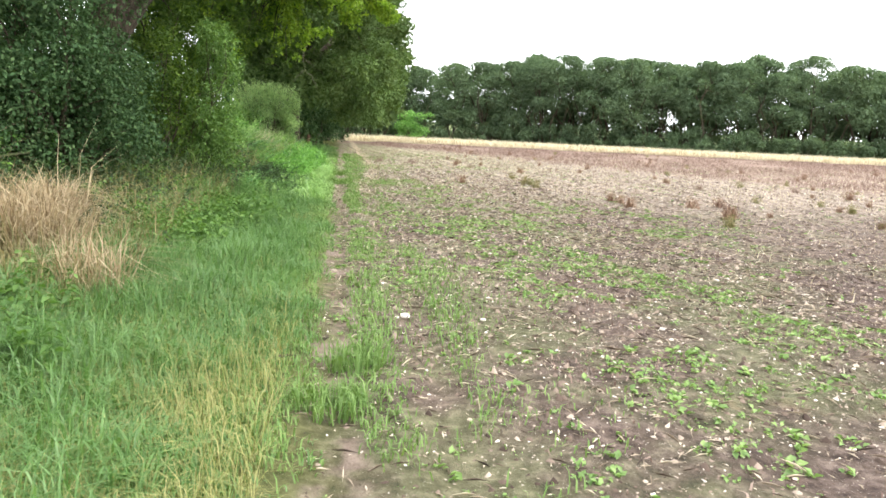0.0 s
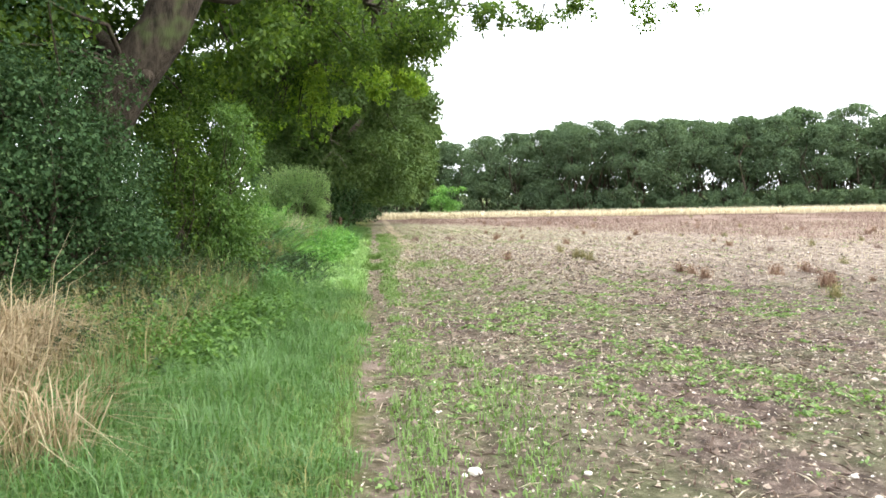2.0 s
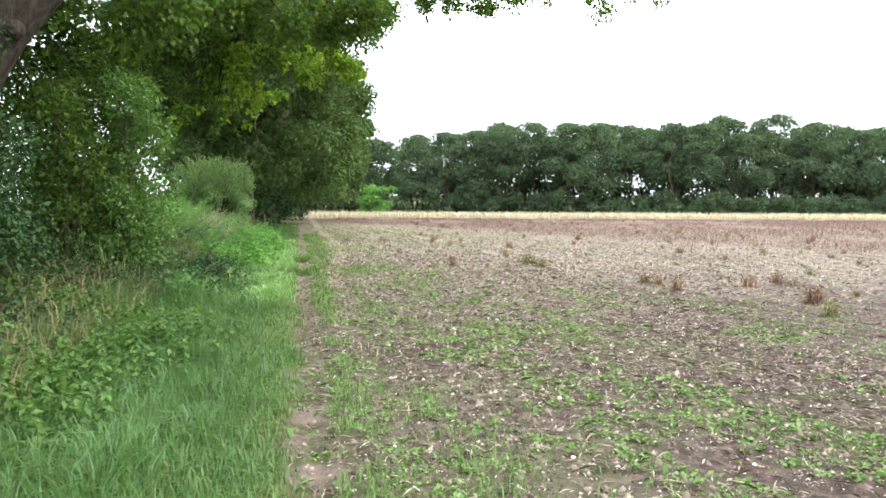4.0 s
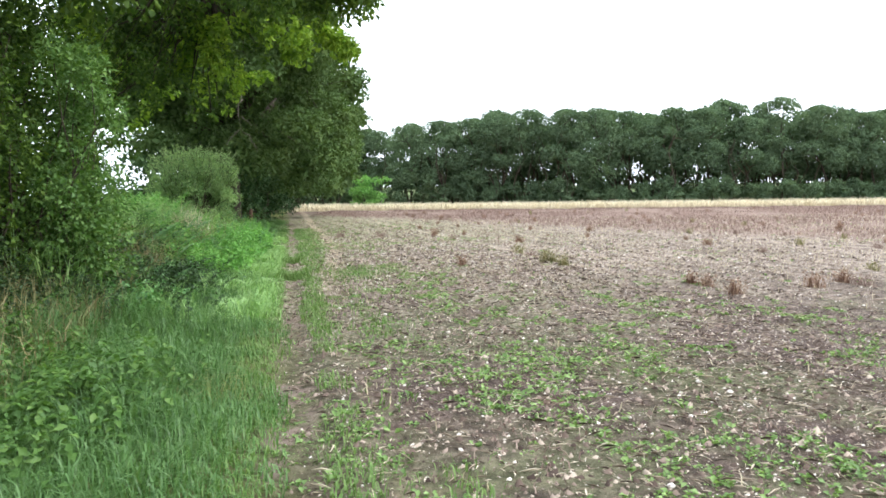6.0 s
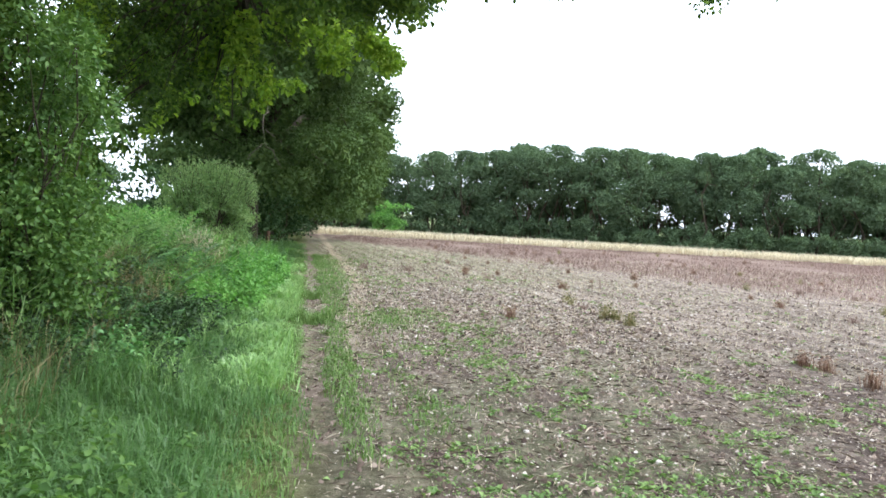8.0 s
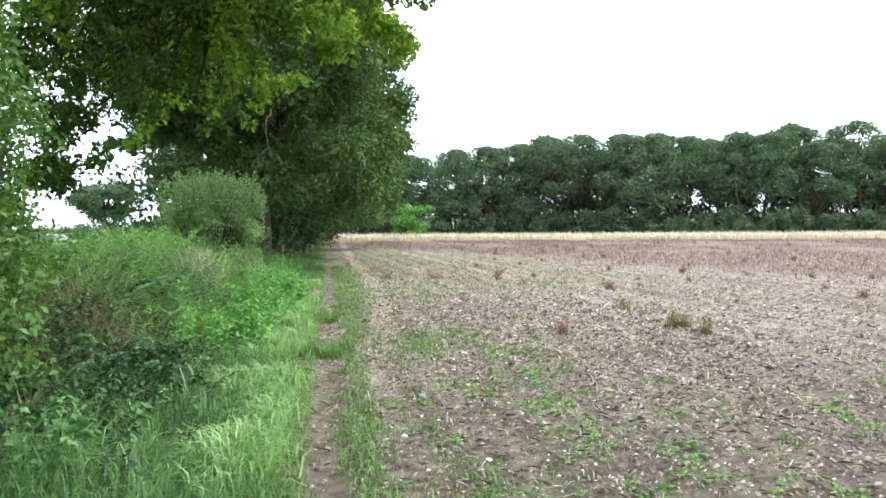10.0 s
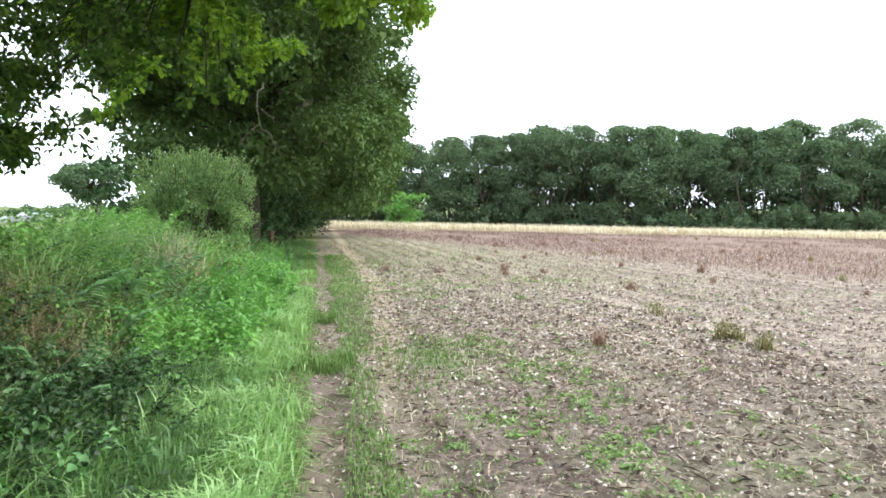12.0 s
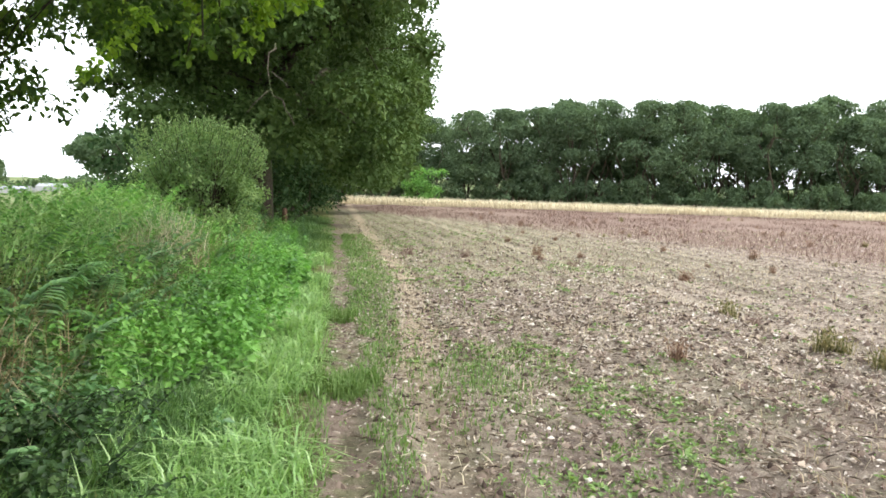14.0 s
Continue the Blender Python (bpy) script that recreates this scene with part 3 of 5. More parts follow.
    bmesh.ops.create_icosphere(bm, subdivisions=2, radius=0.12, matrix=Matrix.Translation((-4.47, 10.87, 3.1)))
    me = bpy.data.meshes.new("knot")
    bm.to_mesh(me)
    bm.free()
    me.materials.append(M_BARK)
    part("knot", me, leaning)
    # dense oaks further on, skirted with foliage to the ground
    rows = [(-6.5, 30.0, 12.0, 4.2, 56, 3.2), (-7.4, 38.0, 12.5, 5.2, 46, 4.2), (-8.6, 47.0, 11.0, 5.6, 40, 5.0), (-9.6, 57.0, 9.5, 5.6, 34, 5.2)]
    for i, (x, y, top, wide, cnt, skirt) in enumerate(rows):
        g = float(height(x, y))
        tr = [(x, y, g - 0.1), (x + 0.1, y, g + 1.5), (x, y + 0.2, g + 3), (x - 0.2, y, g + 5), (x, y, g + top - 3)]
        lm = [((x, y, g + 3), (x + 3.2, y - 2.5, g + 5.5), 0.2), ((x, y, g + 3.5), (x - 3.5, y - 1, g + 7), 0.2), ((x, y, g + 4), (x + 2.4, y + 3, g + 7), 0.18)]
        pf = scatter_puffs(r, cnt, (x, y, g + top * 0.57), (wide * 0.82, wide, top * 0.43), 0.98, 0.6)
        pf += [(x + r.normal(0, 1.5), y - 3.2 + r.normal(0, 0.5), g + r.uniform(4.2, 9.5), r.uniform(0.7, 1.15), r.uniform(0.45, 0.7)) for k in range(12)]
        pf += [(x + skirt - 0.38 + r.normal(0, 0.45) - 0.03 * (z - 4) ** 2, y - r.uniform(-2.5, 2.5), g + z, r.uniform(0.6, 1.05), r.uniform(0.45, 0.75)) for z in np.linspace(1.7, top * 0.75, 16)]
        pf += [(x + skirt * r.uniform(-0.4, 0.8), y - 3 + r.normal(0, 0.8), g + r.uniform(1.5, 4.5), 0.9, 0.62) for k in range(11)]
        if i == 0:
            pf += [(-6.4 + r.normal(0, 1.3), 26.6 + r.normal(0, 0.4), r.uniform(4.3, 8.8), r.uniform(0.6, 1.0), r.uniform(0.4, 0.65)) for k in range(24)]
            pf += [(r.uniform(-9.4, -7.2), 27.6 + r.normal(0, 0.5), r.uniform(3.3, 6.6), r.uniform(0.22, 0.45), r.uniform(0.2, 0.36)) for k in range(50)]
            pf += [(r.uniform(-10.2, -7.6), 27.5 + r.normal(0, 0.8), r.uniform(4.6, 8.6), r.uniform(0.25, 0.55), r.uniform(0.2, 0.4)) for k in range(46)]
        pf = [p for p in pf if not (p[2] < 4.2 and p[1] < 27.0 and -7.3 < p[0] < -4.3)]
        t = oak_tree(100 + 20 * i, (x, y), tr, [0.5, 0.36, 0.28, 0.2, 0.08], lm, pf, (105000, 36000, 16000, 11000)[i], (0.105, 0.15, 0.22, 0.26)[i],
                 "dense dark green oak with foliage hanging low over the margin", M_OAK_FAR, (), False, 3)
        if i == 0:
            for k, (a, b, r0) in enumerate((((-4.85, 25.0, 3.9), (-4.55, 23.4, 2.9), 0.016), ((-4.55, 23.4, 2.9), (-4.85, 23.1, 2.5), 0.014), ((-4.55, 23.4, 2.9), (-4.15, 23.3, 2.35), 0.015), ((-4.65, 23.9, 3.25), (-4.3, 23.5, 2.95), 0.01))):
                part("dead_branch", join_tubes("dead_branch", [tube(bend(a, b, 0.08, 6, 70 + k), np.linspace(r0, r0 * 0.4, 6), 6)], M_DEAD), t, "pale bare dead branch")


build_oaks()


def woodland_tree(seed, tall, wide, low, count, size):
    """One woodland tree: several thin bare stems below, a crown of domed clumps above."""
    r = np.random.default_rng(seed)
    t = thing("woodland_tree", (0, 0, 0), "tall woodland tree with bare dark stems and domed crown", "tree", "wood beyond the field")
    anchors = []
    for k in range(5):
        a = (r.normal(0, 0.95) * (k > 0), r.normal(0, 0.7) * (k > 0), -0.3)
        st = bend(a, (a[0] + r.normal(0, 0.5), a[1] + r.normal(0, 0.5), tall * (0.9 - 0.07 * k)), 0, 7, seed + k)
        anchors += list(st[3:])
        part("trunk", join_tubes("trunk", [tube(st, np.linspace(0.14 - 0.02 * k, 0.03, 7), 7, 0.1, seed)], M_STEM), t)
    pf = []
    mid, half = tall * (1 + low) / 2 - 0.3, tall * (1 - low) / 2
    for k in range(30):
        d = unit(r.normal(size=3))
        q = r.uniform(0.3, 1.0) ** 0.4
        s = r.uniform(0.65, 1.15)
        pf.append((d[0] * q * wide * 0.85, d[1] * q * wide * 0.85, mid + d[2] * q * half * 0.85, s, s * r.uniform(0.55, 0.75)))
    for k in range(12):
        c, q = r.uniform(0, 2 * np.pi), r.uniform(0, 0.8)
        pf.append((math.cos(c) * q * wide, math.sin(c) * q * wide, mid + half * 0.86 * math.sqrt(1 - q * q) - 0.2, r.uniform(0.6, 0.95), r.uniform(0.4, 0.6)))
    pf += [(r.normal(0, wide * 0.6), r.normal(0, wide * 0.6), tall * r.uniform(low * 0.5, low), r.uniform(0.2, 0.45), 0.25) for k in range(7)]
    tagged(part("branchwork", join_tubes("branchwork", twigs_to(pf, anchors, seed, 0.045, 3), M_STEM), t), kind="stuff")
    part("crown", leaf_cloud("crown", pf, count, size, M_WOOD, seed + 5, 0.2, False, 0.72, 0.7, 0.35, 1.3), t)
    return t


def build_wood():
    r = np.random.default_rng(21)
    sizes = ((10.0, 2.9, 0.36), (9.8, 3.1, 0.34), (10.1, 2.8, 0.4), (9.4, 2.9, 0.14), (9.9, 3.2, 0.36))
    fine = [woodland_tree(200 + k, *q, 9500, 0.19) for k, q in enumerate(sizes)]
    plain = [woodland_tree(220 + k, *q, 4000, 0.29) for k, q in enumerate(sizes[:4])]
    used = set()
    for row, (off, gap) in enumerate(((0, 3.0), (4.5, 3.3), (9.5, 3.6))):
        kinds = plain if row else fine
        x = -18.0 + row * 1.3
        while x < 60:
            k = 3 if ((x < 8 and r.random() < 0.8) or (row == 2 and r.random() < 0.4)) else int(r.integers(0, len(kinds)))
            k = next((q for q in range(len(kinds)) if (row > 0, q) not in used), k)
            yy = 70 - 0.15 * x + off + r.normal(0, 0.8)
            s = r.uniform(0.86, 1.0) * (0.88 + 0.1 * min(max((x + 5) / 25, 0), 1))
            m = pose(x, yy, float(height(x, yy)), 0, 0, r.uniform(0, 360)) @ Matrix.Scale(s, 4)
            c = copy_thing(kinds[k], m) if (row > 0, k) in used else kinds[k]
            used.add((row > 0, k))
            c.matrix_basis = m
            x += gap * r.uniform(0.75, 1.25)


build_wood()


def shrub(name, seed, loc, puffs, count, size, mat, label, category="shrub", lobed=False, stem_r=0.03, group="", shell=0.4, droop=0.2, slim=0.6):
    t = thing(name, (loc[0], loc[1], float(height(loc[0], loc[1]))), label, category, group)
    foot = np.array([loc[0], loc[1], t.location.z - 0.05])
    tubes = []
    r = np.random.default_rng(seed)
    for i, p in enumerate(puffs):
        a = foot + np.array([*r.normal(0, 0.2, 2), 0])
        tubes.append(tube(bend(a, p[:3], 0.05, 5, seed + i), np.linspace(stem_r, stem_r * 0.3, 5), 5))
    tagged(part("stemwork", join_tubes("stemwork", tubes, M_STEM), t), kind="stuff")
    part("foliage", leaf_cloud("foliage", puffs, count, size, mat, seed, droop, lobed, shell, slim), t)
    return t


def stalk_plant(name, seed, x, y, wide, n, tall, mat, label, category, group, leaf=0.09, gap=0.07, arch=0.15, slim=0.5, deep=None):
    """A stand of stalks, each with leaves in pairs up its length; arch bows the stalks over."""
    r = np.random.default_rng(seed)
    t = thing(name, (x, y, float(height(x, y))), label, category, group)
    tubes, pos, way, size = [], [], [], []
    for k in range(n):
        px, py = x + r.normal(0, wide), y + r.normal(0, deep or wide)
        h = tall * r.uniform(0.55, 1.12)
        a = r.uniform(0, 2 * np.pi)
        d = np.array([np.cos(a), np.sin(a), 0])
        f = np.linspace(0, 1, 6)[:, None]
        pts = np.array([px, py, float(height(px, py)) - 0.02]) + np.array([0, 0, 1.0]) * h * (f - arch * 0.5 * f ** 3) + d * h * arch * 1.6 * f ** 2
        tubes.append(tube(pts[::2], np.linspace(0.006, 0.002, 3), 3))
        m = int(h / gap)
        q = np.linspace(0.22, 1, m)
        P = np.stack([np.interp(q, f[:, 0], pts[:, c]) for c in range(3)], 1)
        for s in (0, 1):
            b = np.arange(m) * 1.57 + s * np.pi + r.normal(0, 0.4, m)
            pos.append(P)
            way.append(np.stack([np.cos(b), np.sin(b), r.uniform(-0.7, 0.25, m)], 1))
            size.append(leaf * r.uniform(0.6, 1.25, m) * (1.15 - 0.5 * q))
    tagged(part("stalkwork", join_tubes("stalkwork", tubes, M_STEM if mat is M_BRAMBLE else mat), t), kind="stuff")
    pos, way, size = np.concatenate(pos), np.concatenate(way), np.concatenate(size)
    nor = np.tile([0, 0, 1.0], (len(pos), 1)) + r.normal(0, 0.35, (len(pos), 3))
    part("foliage", leaves("foliage", pos, way, nor, size, size * slim * 1.15, mat, 0.2), t)
    return t


def bracken(seed, x, y, n, tall, label, mat=None):
    """A fern clump: arching fronds, each with two rows of tapering leaflets."""
    r = np.random.default_rng(seed)
    t = thing("bracken_fern", (x, y, float(height(x, y))), label, "fern", "bracken on the bank")
    for k in range(n):
        a = r.uniform(0, 2 * np.pi)
        d = np.array([np.cos(a), np.sin(a), 0])
        side = np.array([-d[1], d[0], 0])
        h = tall * r.uniform(0.7, 1.15)
        px, py = x + r.normal(0, 0.12), y + r.normal(0, 0.12)
        f = np.linspace(0, 1, 8)[:, None]
        pts = np.array([px, py, float(height(px, py)) - 0.02]) + np.array([0, 0, 1.0]) * h * (1.25 * f - 0.5 * f ** 2.5) + d * h * 0.6 * f ** 1.6
        fr = part("frond", join_tubes("frond", [tube(pts, np.linspace(0.006, 0.002, 8), 4)], M_FERN), t)
        m = 22
        q = np.linspace(0.25, 0.99, m)
        P = np.stack([np.interp(q, f[:, 0], pts[:, c]) for c in range(3)], 1)
        L = h * 0.3 * (1.06 - q) ** 0.8
        way = np.concatenate([side * sg + d * 0.35 + np.array([0, 0, -0.12]) + r.normal(0, 0.08, (m, 3)) for sg in (1, -1)])
        LL = np.concatenate([L, L])
        lf = leaves("leaflets", np.concatenate([P, P]), way, np.tile([0, 0, 1.0], (2 * m, 1)) + d * 0.3, LL, LL * 0.22 + 0.006, mat or M_FERN, 0.15, True)
        fr.data.materials.clear()
        ob = new("leaflet_fan", lf)
        ob.parent = fr
        lf.transform(Matrix.Translation(-t.location))
        fr.data.materials.append(M_FERN)
        tagged(ob, kind="stuff")
    return t


def build_shrubs():
    r = np.random.default_rng(33)
    # dark evergreen mass under the leaning oak
    pf = []
    for k in range(120):
        a = r.random()
        pf.append((-5.3 + r.normal(0, 0.85), 9.7 + r.normal(0, 1.0), 0.55 + 2.9 * a, r.uniform(0.3, 0.6), r.uniform(0.3, 0.5)))
    pf = [p for p in pf if p[0] + LEAN_X * p[1] < -2.55 - 0.12 * p[2]]
    pf += [(-4.62 + r.normal(0, 0.22), 9.9 + r.normal(0, 0.3), 1.1 + 1.45 * r.random(), r.uniform(0.25, 0.42), r.uniform(0.25, 0.4)) for k in range(24)]
    shrub("holly_bush", 41, (-5.3, 9.8), pf, 52000, 0.055, M_HOLLY, "dense dark evergreen bush under the leaning oak", lobed=False, stem_r=0.03)
    pf = [(-6.9 + r.normal(0, 1.0), 7.6 + r.normal(0, 1.2), 0.5 + 4.6 * r.random(), r.uniform(0.4, 0.7), 0.5) for k in range(80)]
    pf = [p for p in pf if p[0] < -5.3]
    shrub("holly_bush", 42, (-6.9, 7.6), pf, 20000, 0.07, M_HOLLY, "dark evergreen bush in the old hedge line", stem_r=0.03)
    pf = [(-4.95 + r.normal(0, 0.42), 14.2 + r.normal(0, 0.5), 0.5 + 2.7 * r.random(), r.uniform(0.22, 0.4), 0.36) for k in range(44)]
    pf = [p for p in pf if p[0] + 1.54 < -0.68 * (p[1] - 10.05)]
    shrub("hedge_shrub", 47, (-4.95, 14.2), pf, 9500, 0.055, M_OAK, "dark hedge shrub growing behind the climber", stem_r=0.02)
    pf = [(-5.75 + r.normal(0, 0.4), 14.3 + r.normal(0, 0.5), 0.5 + 3.8 * r.random(), r.uniform(0.25, 0.45), 0.4) for k in range(44)]
    shrub("hedge_shrub", 48, (-5.75, 14.3), pf, 10000, 0.06, M_OAK, "dark leafy shrub in the hedge behind the oak", stem_r=0.02)
    pf = [(-4.85 + r.normal(0, 0.28), 12.7 + r.normal(0, 0.3), 0.4 + 2.7 * r.random(), r.uniform(0.22, 0.4), 0.34) for k in range(40)]
    shrub("hedge_shrub", 49, (-4.85, 12.7), pf, 9500, 0.055, M_OAK, "green leafy shrub crowding the oak's trunk", stem_r=0.02)
    pf = [(-4.22 + r.normal(0, 0.2), 13.2 + r.normal(0, 0.3), 0.5 + 2.4 * r.random(), r.uniform(0.2, 0.36), r.uniform(0.2, 0.4)) for k in range(38)]
    shrub("climber_shrub", 43, (-4.4, 13.2), pf, 10500, 0.055, M_IVYGREEN, "bright green climber rising beside the oak trunk", stem_r=0.015)
    pf = [(-7.4 + r.normal(0, 1.0), 15 + r.normal(0, 1.8), 0.6 + 2.6 * r.random() ** 1.3, r.uniform(0.3, 0.5), 0.4) for k in range(50)]
    shrub("hedge_shrub", 44, (-7.4, 15), [p for p in pf if p[1] < 17.2 and p[0] < -6.6], 7000, 0.09, M_OAK_FAR, "loose green hedge shrub behind the bramble bank", stem_r=0.02)
    # rounded hawthorn with fuzzy upright shoots
    hx, hy = -6.05, 24.6
    pf = []
    for k in range(150):
        d = unit(r.normal(size=3))
        d = d / np.max(np.abs(d)) ** 0.6
        q = r.uniform(0.55, 1.0)
        pf.append((hx + d[0] * q * 0.98, hy + d[1] * q * 0.98, 1.38 + d[2] * q * 0.84, r.uniform(0.16, 0.3), r.uniform(0.16, 0.28)))
    t = shrub("hawthorn_bush", 45, (hx, hy), pf, 34000, 0.05, M_HAW, "rounded grey-green hawthorn bush with fuzzy upright shoots", stem_r=0.02)
    n = 420
    d = unit(r.normal(size=(n, 3)))
    d[:, 2] = np.abs(d[:, 2]) * 0.9 + 0.1
    d = d / np.max(np.abs(d), axis=1, keepdims=True) ** 0.6
    a = np.array([hx, hy, 1.38]) + d * np.array([0.95, 0.95, 0.85])
    b = a + unit(d * 0.6 + np.array([0, 0, 0.9]) + r.normal(0, 0.2, (n, 3))) * r.uniform(0.12, 0.42, n)[:, None]
    tagged(part("shootwork", join_tubes("shootwork", [tube(np.linspace(p, q, 3), (0.006, 0.004, 0.002), 4) for p, q in zip(a, b)], M_STEM), t), kind="stuff")
    f = r.random((n, 22, 1))
    pos = (a[:, None] + (b - a)[:, None] * f).reshape(-1, 3)
    L = r.uniform(0.025, 0.055, len(pos))
    tagged(part("shoot_foliage", leaves("shoot_foliage", pos, r.normal(size=pos.shape) + np.array([0, 0, 0.8]), r.normal(size=pos.shape), L, L * 0.6, M_HAW), t), kind="stuff")
    # light green sapling thicket in the far corner, and dark growth along the wood's foot
    pf = [(-3.4 + r.normal(0, 0.75), 66.6 + r.normal(0, 0.4), -0.5 + 2.5 * r.random(), 0.45, 0.4) for k in range(34)]
    shrub("sapling_thicket", 46, (-3.4, 66.6), pf, 4500, 0.16, M_WEED, "light green saplings in the field corner")
    x = -12.0
    while x < 50:
        y = 68.6 - 0.15 * x + r.normal(0, 0.4)
        g = float(height(x, y))
        tall = r.uniform(0.9, 2.1) if x > 8 else r.uniform(2.0, 3.6)
        pf = [(x + r.normal(0, 1.0), y + r.normal(0, 0.5), g + 0.3 + tall * r.random(), r.uniform(0.4, 0.7), 0.5) for k in range(16)]
        shrub("understorey_bush", 300 + int(x * 10), (x, y), pf, 2300, 0.19, M_WOOD, "dark green undergrowth at the foot of the wood", group="undergrowth along the wood")
        x += r.uniform(1.8, 2.8)
    x = 4.0
    while x < 50:
        y = 78.5 - 0.15 * x + r.normal(0, 0.5)
        g = float(height(x, y))
        pf = [(x + r.normal(0, 1.5), y + r.normal(0, 0.6), g + 0.3 + 3.1 * r.random() ** 1.2, r.uniform(0.5, 0.8), 0.55) for k in range(20)]
        shrub("understorey_bush", 800 + int(x * 10), (x, y), pf, 1100, 0.3, M_WOOD, "dark green thicket deep inside the wood", group="undergrowth along the wood")
        x += r.uniform(1.9, 2.6)
    # low dark growth under the far oaks
    for k in range(16):
        y = 26.8 + 2.4 * k
        x = (-2.0 if k > 2 else -2.75) - LEAN_X * y + r.normal(0, 0.25) - 0.5 * (k < 2)
        g = float(height(x, y))
        pf = [(x + r.normal(0, 0.6), y + r.normal(0, 0.9), g + 0.2 + 1.9 * r.random(), 0.5, 0.4) for i in range(20)]
        shrub("hedge_shrub", 350 + k, (x, y), pf, 3000, 0.14, M_HOLLY, "dark leafy undergrowth at the foot of the oaks", group="undergrowth below the oaks")
    p = thing("fence_post", (-5.35, 28.2, float(height(-5.35, 28.2))), "weathered reddish-brown post beside the hawthorn", "post")
    g = p.location.z
    part("shaft", join_tubes("shaft", [tube([(-5.35, 28.2, g - 0.1), (-5.35, 28.2, g + 0.4), (-5.33, 28.2, g + 0.8), (-5.33, 28.2, g + 0.84)], (0.06, 0.06, 0.055, 0.02), 8, 0.15, 4)], M_POST), p)


build_shrubs()


# ---- bank of brambles, nettles and tall grass ----
def build_bank():
    r = np.random.default_rng(55)
    y, i = 7.0, 0
    while y < 30:
        near, hollow = y < 12.5, y < 15.3
        u = (-2.5 if near else -1.6 + 0.3 * min((y - 12.5) / 6, 1)) - 0.2 * r.random()
        x = u - LEAN_X * y
        # up to the hollow the brambles take the leaf darkened for shade
        if hollow:
            stalk_plant("bramble_bush", 400 + i, x, y, 0.3, 46, 0.5, M_IVYGREEN if near and i % 3 == 1 else M_BRAMBLE_SHADE, "arching green bramble on the bank, mostly darkened in colour for shade", "shrub", "bramble bank", 0.06, 0.035, 0.4, 0.65, 0.4)
        else:
            stalk_plant("nettle_patch", 400 + i, x, y, 0.22, 46, r.uniform(0.4, 0.75), (M_WEED, M_FERN, M_WEED)[i % 3], "patch of fresh green nettles on the bank", "weeds", "nettle bank", 0.082, 0.036, 0.15, 0.45, 0.26)
        x2 = x - 0.8 - 0.2 * r.random()
        if y < 17.3 or i % 3 == 0:
            stalk_plant("bramble_bush", 450 + i, x2, y, 0.38, 50, 0.7 if near else 0.85, (M_BRAMBLE_SHADE if y < 15 or i % 2 else M_IVYGREEN) if y < 17.3 else M_BRAMBLE, "tangled bramble growth on top of the bank", "shrub", "bramble bank", 0.06, 0.04, 0.4, 0.65, 0.5)
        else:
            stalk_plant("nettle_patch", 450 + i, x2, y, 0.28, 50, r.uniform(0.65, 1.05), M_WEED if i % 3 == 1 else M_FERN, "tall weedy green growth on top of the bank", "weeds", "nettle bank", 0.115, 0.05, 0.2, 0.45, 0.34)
        # behind the hollow too, shade is put into the leaf colour
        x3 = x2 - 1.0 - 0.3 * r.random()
        stalk_plant("bramble_bush", 480 + i, x3, y, 0.4, 56, (1.0 if near else 1.06) * r.uniform(0.85, 1.08), M_BRAMBLE_SHADE if 12.5 < y < 15 else M_IVYGREEN if 15 <= y < 17 else (M_BRAMBLE if i % 2 else M_WEED), "tangled bramble growth on top of the bank", "shrub", "bramble bank", 0.1, 0.05, 0.3, 0.55, 0.4)
        y += r.uniform(0.75, 1.05)
        i += 1
    # broad-leaved weeds low at the verge's edge
    for k, (x, y) in enumerate(((-2.45, 3.5), (-2.7, 4.2), (-2.6, 7.3), (-2.95, 7.7), (-2.75, 8.2), (-2.95, 8.9), (-2.9, 9.7), (-3.1, 10.5), (-2.6, 9.2), (-2.55, 10.0))):
        stalk_plant("nettle_patch", 560 + k, x, y, 0.22, 46, 0.38, M_IVYGREEN, "low young nettles among the verge grass", "weeds", "nettle bank", 0.1 if k < 2 else 0.085, 0.045, 0.15, 0.5, 0.3)
    # low brambles whose darkened leaves stand in for the hollow's shade
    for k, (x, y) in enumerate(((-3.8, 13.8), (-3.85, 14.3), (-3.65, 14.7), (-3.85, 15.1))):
        stalk_plant("bramble_bush", 620 + k, x, y, 0.16, 34, 0.62, M_BRAMBLE_SHADE, "low bramble spilling from the foot of the bank, coloured dark for shade", "shrub", "bramble bank", 0.06, 0.035, 0.45, 0.6, 0.25)
    for k, (x, y, h) in enumerate(((-3.45, 12.7, 0.34), (-3.7, 13.1, 0.42), (-3.4, 13.35, 0.36), (-3.75, 13.7, 0.45), (-3.45, 13.95, 0.3), (-3.35, 17.0, 0.45), (-3.75, 17.3, 0.6), (-3.5, 18.1, 0.5), (-3.9, 18.6, 0.7), (-3.65, 19.5, 0.55), (-4.0, 20.4, 0.65), (-3.85, 21.5, 0.6), (-4.15, 22.4, 0.6))):
        stalk_plant("dock_plant" if k < 5 else "nettle_patch", 640 + k, x, y, 0.15, 20 if k < 5 else 30, h, M_DOCK if k < 5 else M_WEED, "broad green glossy leaves at the foot of the bank" if k < 5 else "leafy bright green weeds at the foot of the bank", "weeds", "nettle bank", 0.105 if k < 5 else 0.1, 0.045, 0.15, 0.55, 0.18)
    ferns = ((-4.0, 14.2, 0.55), (-3.75, 14.9, 0.5), (-3.95, 15.4, 0.5), (-4.3, 15.0, 0.6), (-4.5, 15.9, 0.6), (-4.6, 19.6, 0.6))
